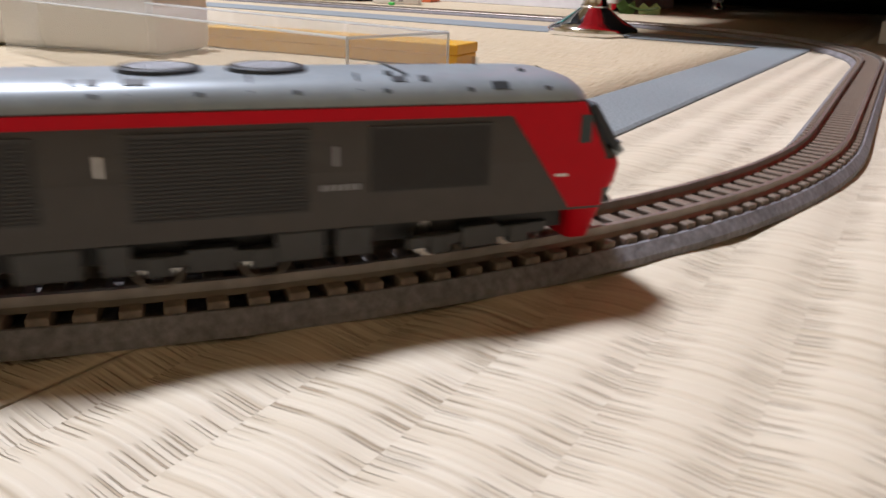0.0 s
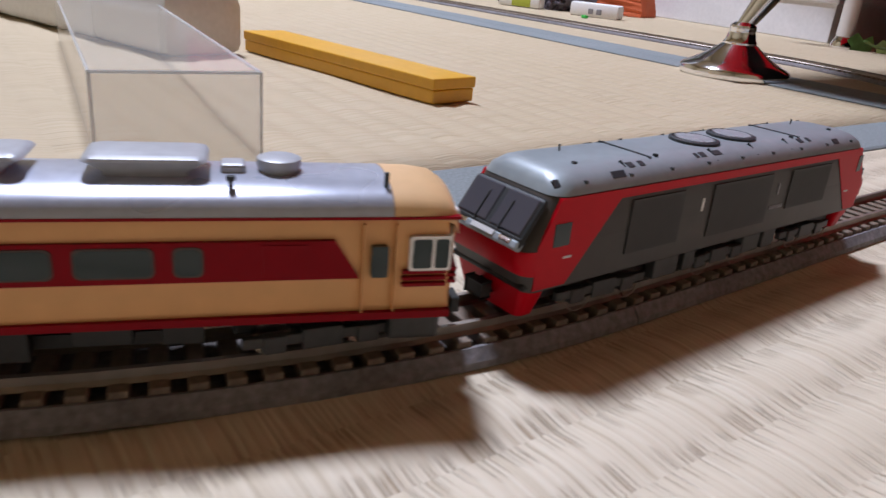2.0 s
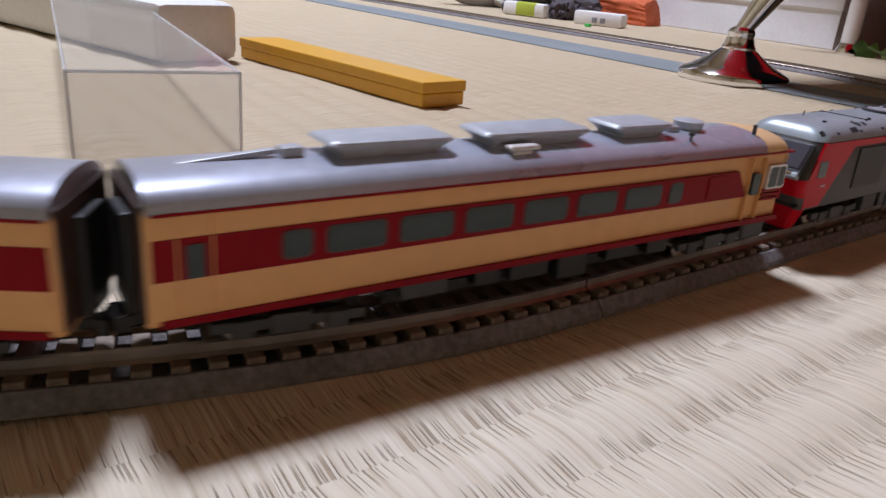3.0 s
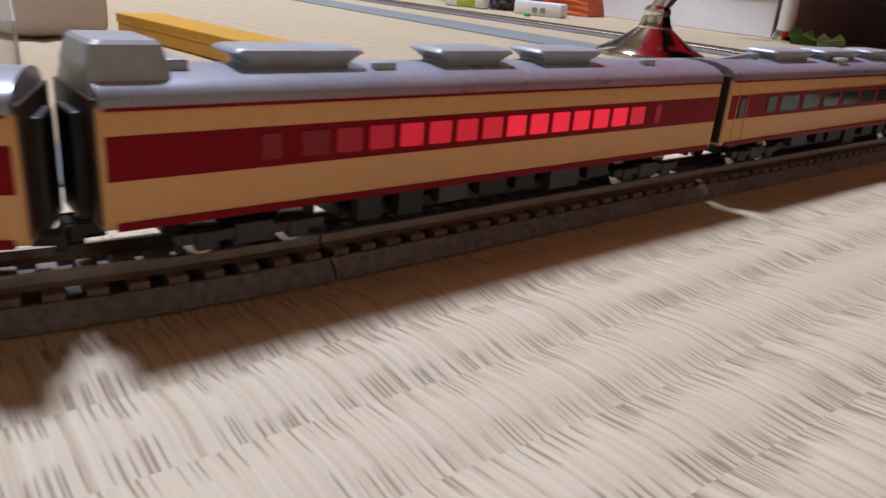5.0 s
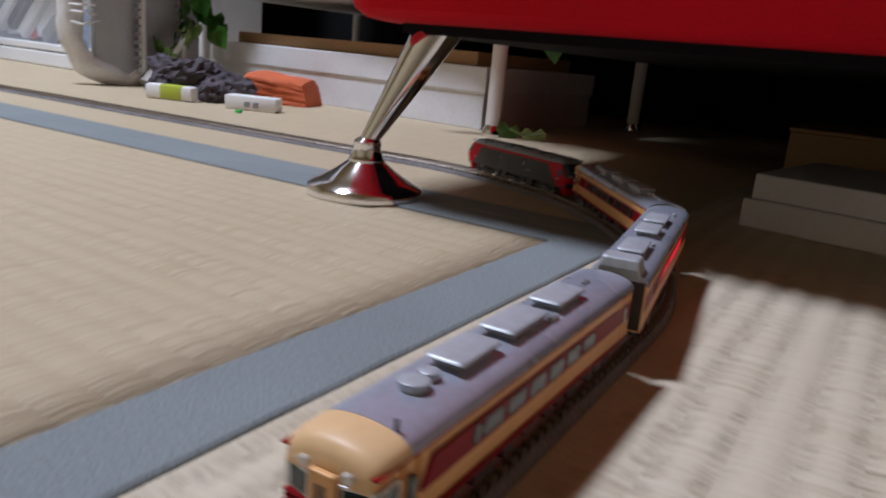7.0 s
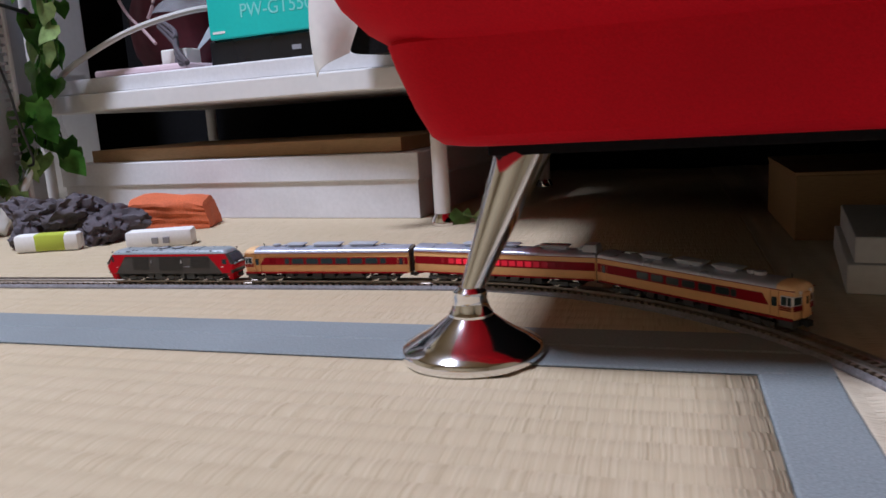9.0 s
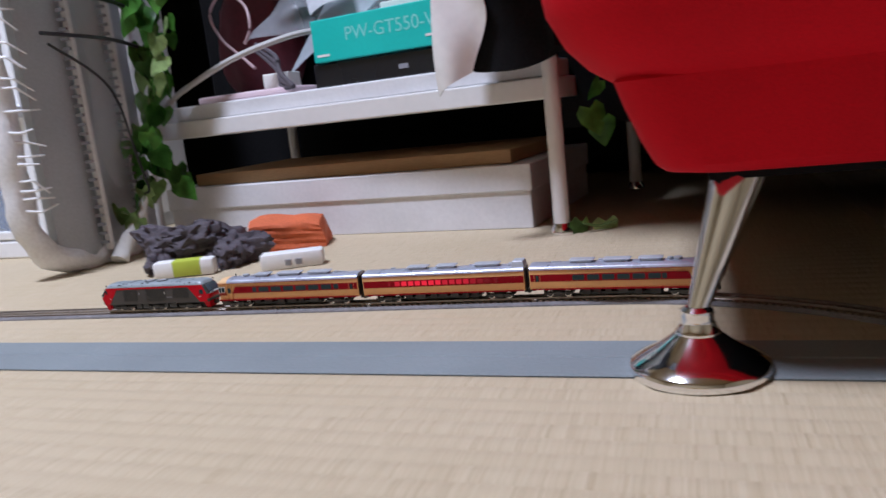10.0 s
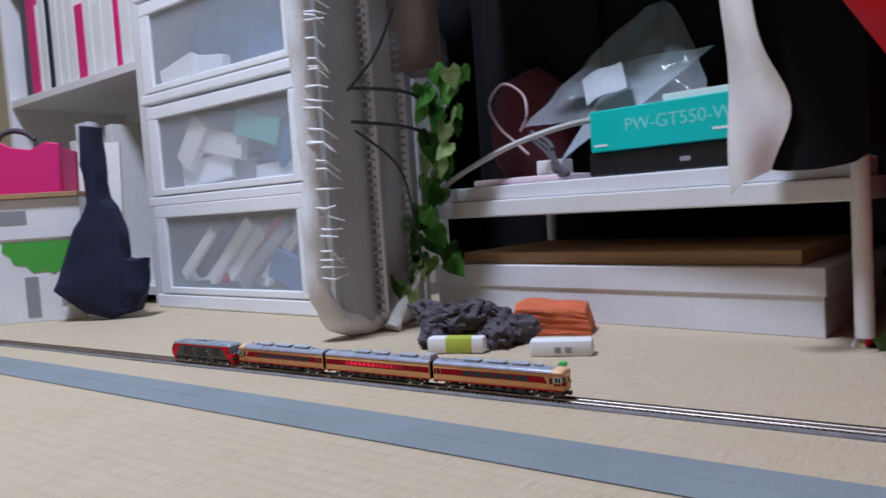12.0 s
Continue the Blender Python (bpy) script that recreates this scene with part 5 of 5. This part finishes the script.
# ---- white bookcase, carton, bags ----
CASE = pose(-2.36, 0.56, 0, 0, 0, -2.7)
case = thing("bookcase", CASE, "white wooden bookcase holding papers and binders", "bookcase")
for x in (0.0, 0.68):
    part("side_panel", boxes((x, x + 0.02, 0.0, 0.34, 0.0, 1.3), bev=0.001), WHITEPAINT, case)
part("back_panel", boxes((0.02, 0.68, 0.33, 0.34, 0.0, 1.3)), WHITEPAINT, case)
for z in (0.02, 0.52, 0.86, 1.2):
    part("shelf", boxes((0.02, 0.68, 0.002, 0.33, z, z + 0.02), bev=0.001), WHITEPAINT, case)
rnd = random.Random(5)
x = 0.06
while x < 0.62:
    w, h = rnd.uniform(0.012, 0.05), rnd.uniform(0.18, 0.30)
    solid("binder", boxes((x, x + w, 0.03, 0.25, 0.541, 0.541 + h), bev=0.002), rnd.choice((PAPER, PAPER, CARTON, NAVY, PINK, GREYCLOTH)), "upright paper binder standing on the shelf", "binder", group="binders").matrix_basis = CASE
    x += w + 0.003
x = 0.30
for w, h, mt in ((0.03, 0.36, PAPER), (0.06, 0.40, CARTON), (0.02, 0.34, PAPER), (0.05, 0.33, PAPER), (0.03, 0.38, PAPER)):
    solid("folder", boxes((x, x + w, 0.02, 0.26, 0.041, 0.041 + h), bev=0.001), mt, "pale upright folder standing in the bookcase", "folder", group="folders").matrix_basis = CASE
    x += w + 0.006
bag_line = [(-0.031, 0.375), (-0.003, 0.375), (0.002, 0.30), (0.006, 0.235), (0.022, 0.215), (0.036, 0.165), (0.042, 0.118), (0.076, 0.114), (0.070, 0.050), (0.052, 0.012), (0.0, 0.002), (-0.045, 0.014), (-0.104, 0.062), (-0.086, 0.115), (-0.052, 0.180), (-0.024, 0.228), (-0.027, 0.30)]
bag_rings = []
for y, k in ((-0.024, 0.60), (-0.021, 0.86), (-0.012, 1), (0.016, 1), (0.028, 0.9)):
    bag_rings.append([(x * k, y + 0.005 * math.sin(40 * z + 30 * x), max(0.001, 0.10 + (z - 0.10) * (0.5 + 0.5 * k) if z < 0.2 else z)) for x, z in bag_line])
bag_bm = ring_loft(bmesh.new(), bag_rings)
bmesh.ops.subdivide_edges(bag_bm, edges=[e for e in bag_bm.edges if e.calc_length() > 0.02], cuts=3, use_grid_fill=True)
crumple(bag_bm, 0.005, 28, 3)
for v in bag_bm.verts:
    v.co.z = max(v.co.z, 0.001)
solid("navy_tote_bag", bag_bm, NAVY, "navy cloth bag with a long strap slumped against the cabinet", "bag", True).matrix_basis = pose(-1.565, 0.358, 0, 0, 0, 36)
BOXM = pose(-1.64, 0.352, 0, 0, 0, 180 + 46)
paper_box = thing("copy_paper_carton", BOXM, "white lidded carton with green print", "box")
part("body", boxes((0.004, 0.296, -0.22, -0.004, 0.0, 0.19), bev=0.001), CARTON, paper_box)
part("lid", boxes((0.0, 0.30, -0.224, 0.0, 0.165, 0.245), bev=0.002), CARTON, paper_box)
leafy = [(0.012, 0.160), (0.150, 0.160), (0.152, 0.142), (0.138, 0.132), (0.132, 0.116), (0.110, 0.112), (0.098, 0.098), (0.072, 0.100), (0.060, 0.094), (0.042, 0.106), (0.036, 0.120), (0.018, 0.134)]
part("green_print", ring_loft(bmesh.new(), [[(x, y, z) for x, z in leafy] for y in (-0.006, -0.0028)]), GREENINK, paper_box, "green printed patch with ragged lower edge")
part("red_print", boxes((0.003, 0.020, -0.006, -0.0030, 0.140, 0.158)), LOCORED, paper_box)
part("grey_print", boxes((0.09, 0.115, -0.006, -0.0028, 0.01, 0.09)), GREYINK, paper_box)
part("grey_print", boxes((0.02, 0.05, -0.006, -0.0028, 0.03, 0.055)), GREYINK, paper_box)
part("grey_print", boxes((0.10, 0.16, -0.002, 0.0008, 0.195, 0.222)), GREYINK, paper_box)
solid("magazine", boxes((0.0, 0.26, -0.2, 0.01, 0.0, 0.010), bev=0.001), BROWN, "thin brown folder on the carton", "folder").matrix_basis = BOXM @ pose(0.0, 0.0, 0.2455)
basket = thing("magenta_basket", BOXM @ pose(0.0, 0.0, 0.2560), "bright magenta felt basket with notched rim on the carton", "basket")
rim = [(0.035, 0.0), (0.275, 0.0), (0.285, 0.10), (0.215, 0.112), (0.150, 0.108), (0.120, 0.092), (0.085, 0.086), (0.055, 0.100), (0.030, 0.096)]
part("front_panel", ring_loft(bmesh.new(), [[(0.155 + (x - 0.155) * k, y, z * k) for x, z in rim] for y, k in ((-0.022, 0.98), (-0.020, 1), (-0.012, 1), (-0.010, 0.98))]), PINK, basket)
part("back_panel", ring_loft(bmesh.new(), [[(x, y, z * 0.9) for x, z in rim] for y in (-0.17, -0.160)]), PINK, basket)
part("side_panel", boxes((0.032, 0.042, -0.160, -0.020, 0.0, 0.090), bev=0.003), PINK, basket)
part("side_panel", boxes((0.268, 0.278, -0.160, -0.020, 0.0, 0.090), bev=0.003), PINK, basket)
part("base_panel", boxes((0.042, 0.268, -0.160, -0.022, 0.0, 0.008)), PINK, basket)
part("carry_handle", tube(smooth_path([(0.10, -0.10, 0.06), (0.105, -0.10, 0.115), (0.14, -0.10, 0.135), (0.175, -0.10, 0.118), (0.18, -0.10, 0.06)]), 0.006, 8), GREYCLOTH, basket, "dark cloth handle", soft=True)

solid("white_folder", boxes((-0.045, 0.045, -0.004, 0.004, 0.002, 0.36), bev=0.001), PAPER, "white folder standing behind the navy bag", "folder").matrix_basis = pose(-1.690, 0.415, 0, -6, 0, 36)
solid("red_tag", boxes((-0.016, 0.004, -0.0058, -0.0046, 0.305, 0.345), bev=0.0003), LOCORED, "small red tag on the white folder", "tag").matrix_basis = pose(-1.690, 0.415, 0, -6, 0, 36)

# ---- things under the sofa ----
stack = thing("paper_stack", pose(0.068, 0.155, 0, 0, 0, -8), "white stacked flat boxes under the sofa", "boxes")
part("lower_box", boxes((0.0, 0.34, 0.0, 0.15, 0.0, 0.019), bev=0.001), CARTON, stack)
part("upper_box", boxes((0.004, 0.34, 0.004, 0.15, 0.0192, 0.036), bev=0.001), CARTON, stack)
carton = thing("brown_carton", pose(0.065, 0.34, 0, 0, 0, 0), "brown cardboard box in the dark under the sofa", "box")
part("body", boxes((0.0, 0.60, 0.0, 0.18, 0.0, 0.056), bev=0.001), BROWN, carton)
for y0, y1 in ((-0.001, 0.0885), (0.0895, 0.181)):
    part("flap", boxes((-0.001, 0.601, y0, y1, 0.0562, 0.0590), bev=0.0005), BROWN, carton)

# ---- things inside the loop of track ----
yellow = thing("yellow_case", pose(-0.0945, -0.2590, 0.0, 0, 0, 180 + 8.0), "long flat yellow plastic case lying on the mat", "case")
part("tray", boxes((0.0005, 0.1645, 0.0005, 0.0265, 0.0, 0.0064), bev=0.0008), YELLOW, yellow)
part("lid", boxes((0.0, 0.165, 0.0, 0.027, 0.0065, 0.0115), bev=0.0006), YELLOW, yellow)
clear = thing("clear_train_case", pose(-0.030, -0.3915, 0.0, 0, 0, 180 - 8), "clear plastic display case lying on the mat", "plastic case")
CLW, CLL, CLH = 0.046, 0.26, 0.026
for nm, r in (("end_pane", (0.0, 0.0008, 0.0, CLW, 0.0, CLH)), ("end_pane", (CLL - 0.0008, CLL, 0.0, CLW, 0.0, CLH)), ("side_pane", (0.0008, CLL - 0.0008, 0.0, 0.0008, 0.0, CLH)), ("side_pane", (0.0008, CLL - 0.0008, CLW - 0.0008, CLW, 0.0, CLH)), ("top_pane", (0.0, CLL, 0.0, CLW, CLH, CLH + 0.0008))):
    part(nm, boxes(r), CLEAR, clear)
edges = bmesh.new()
for y in (0.0, CLW):
    tube([(0.0, y, 0.001), (0.0, y, CLH)], 0.0005, 6, edges)
    tube([(0.0, y, CLH), (CLL, y, CLH)], 0.0005, 6, edges)
tube([(0.0, 0.0, CLH), (0.0, CLW, CLH)], 0.0005, 6, edges)
part("pane_edge", edges, mat("bright_plastic_edge", (0.8, 0.84, 0.86), 0.15, alpha=0.6), clear)
solid("white_foam_block", boxes((0.0, 0.30, -0.05, 0.0, 0.0, 0.032), bev=0.006, m=pose(-0.222, -0.363, 0.0, 0, 0, 180 + 16)), FOAM, "white rounded foam block lying on the mat", "foam block", True)


# ---- movement ----
def along(t):
    """How far the train's front has come, by a smooth curve through SPEED."""
    for i in range(len(SPEED) - 1):
        if t <= SPEED[i + 1][0] or i == len(SPEED) - 2:
            break
    (t1, a), (t2, b) = SPEED[i], SPEED[i + 1]
    t0, z = SPEED[max(i - 1, 0)]
    t3, c = SPEED[min(i + 2, len(SPEED) - 1)]
    m1, m2 = (b - z) / (t2 - t0), (c - a) / (t3 - t1)
    k, h = (t - t1) / (t2 - t1), t2 - t1
    return (2 * k ** 3 - 3 * k * k + 1) * a + (k ** 3 - 2 * k * k + k) * h * m1 + (3 * k * k - 2 * k ** 3) * b + (k ** 3 - k * k) * h * m2


def placed(centre, half_base):
    """Pose of a car whose bogies stand on the track, and its heading."""
    p, q = way(centre - half_base)[0], way(centre + half_base)[0]
    h = math.atan2(q.y - p.y, q.x - p.x)
    return (p + q) / 2, h


def motions():
    times = [0.25 * i for i in range(49)]
    front = -0.0045
    for car, trucks, long, offsets in ((loco, bogies_loco, LOCO_LONG, (-0.036, 0.0, 0.036)), (car_a, bogies_a, CAR_LONG, (-0.047, 0.047)),
                                       (car_b, bogies_b, CAR_LONG, (-0.047, 0.047)), (car_c, bogies_c, CAR_LONG, (-0.047, 0.047))):
        rows, turns = [], [[] for _ in trucks]
        for t in times:
            c = along(t) - front - long / 2
            p, h = placed(c, max(offsets))
            rows.append((t, pose(p.x, p.y, RAIL_TOP, 0, 0, math.degrees(h))))
            for k, o in enumerate(offsets):
                a = (math.degrees(way(c + o)[1] - h) + 180) % 360 - 180
                turns[k].append((t, pose(o, 0, 0, 0, 0, a)))
        walk(car, rows)
        for k, truck in enumerate(trucks):
            walk(truck, turns[k])
        front += long + GAP + (0.0037 if car is loco else 0.0)


motions()
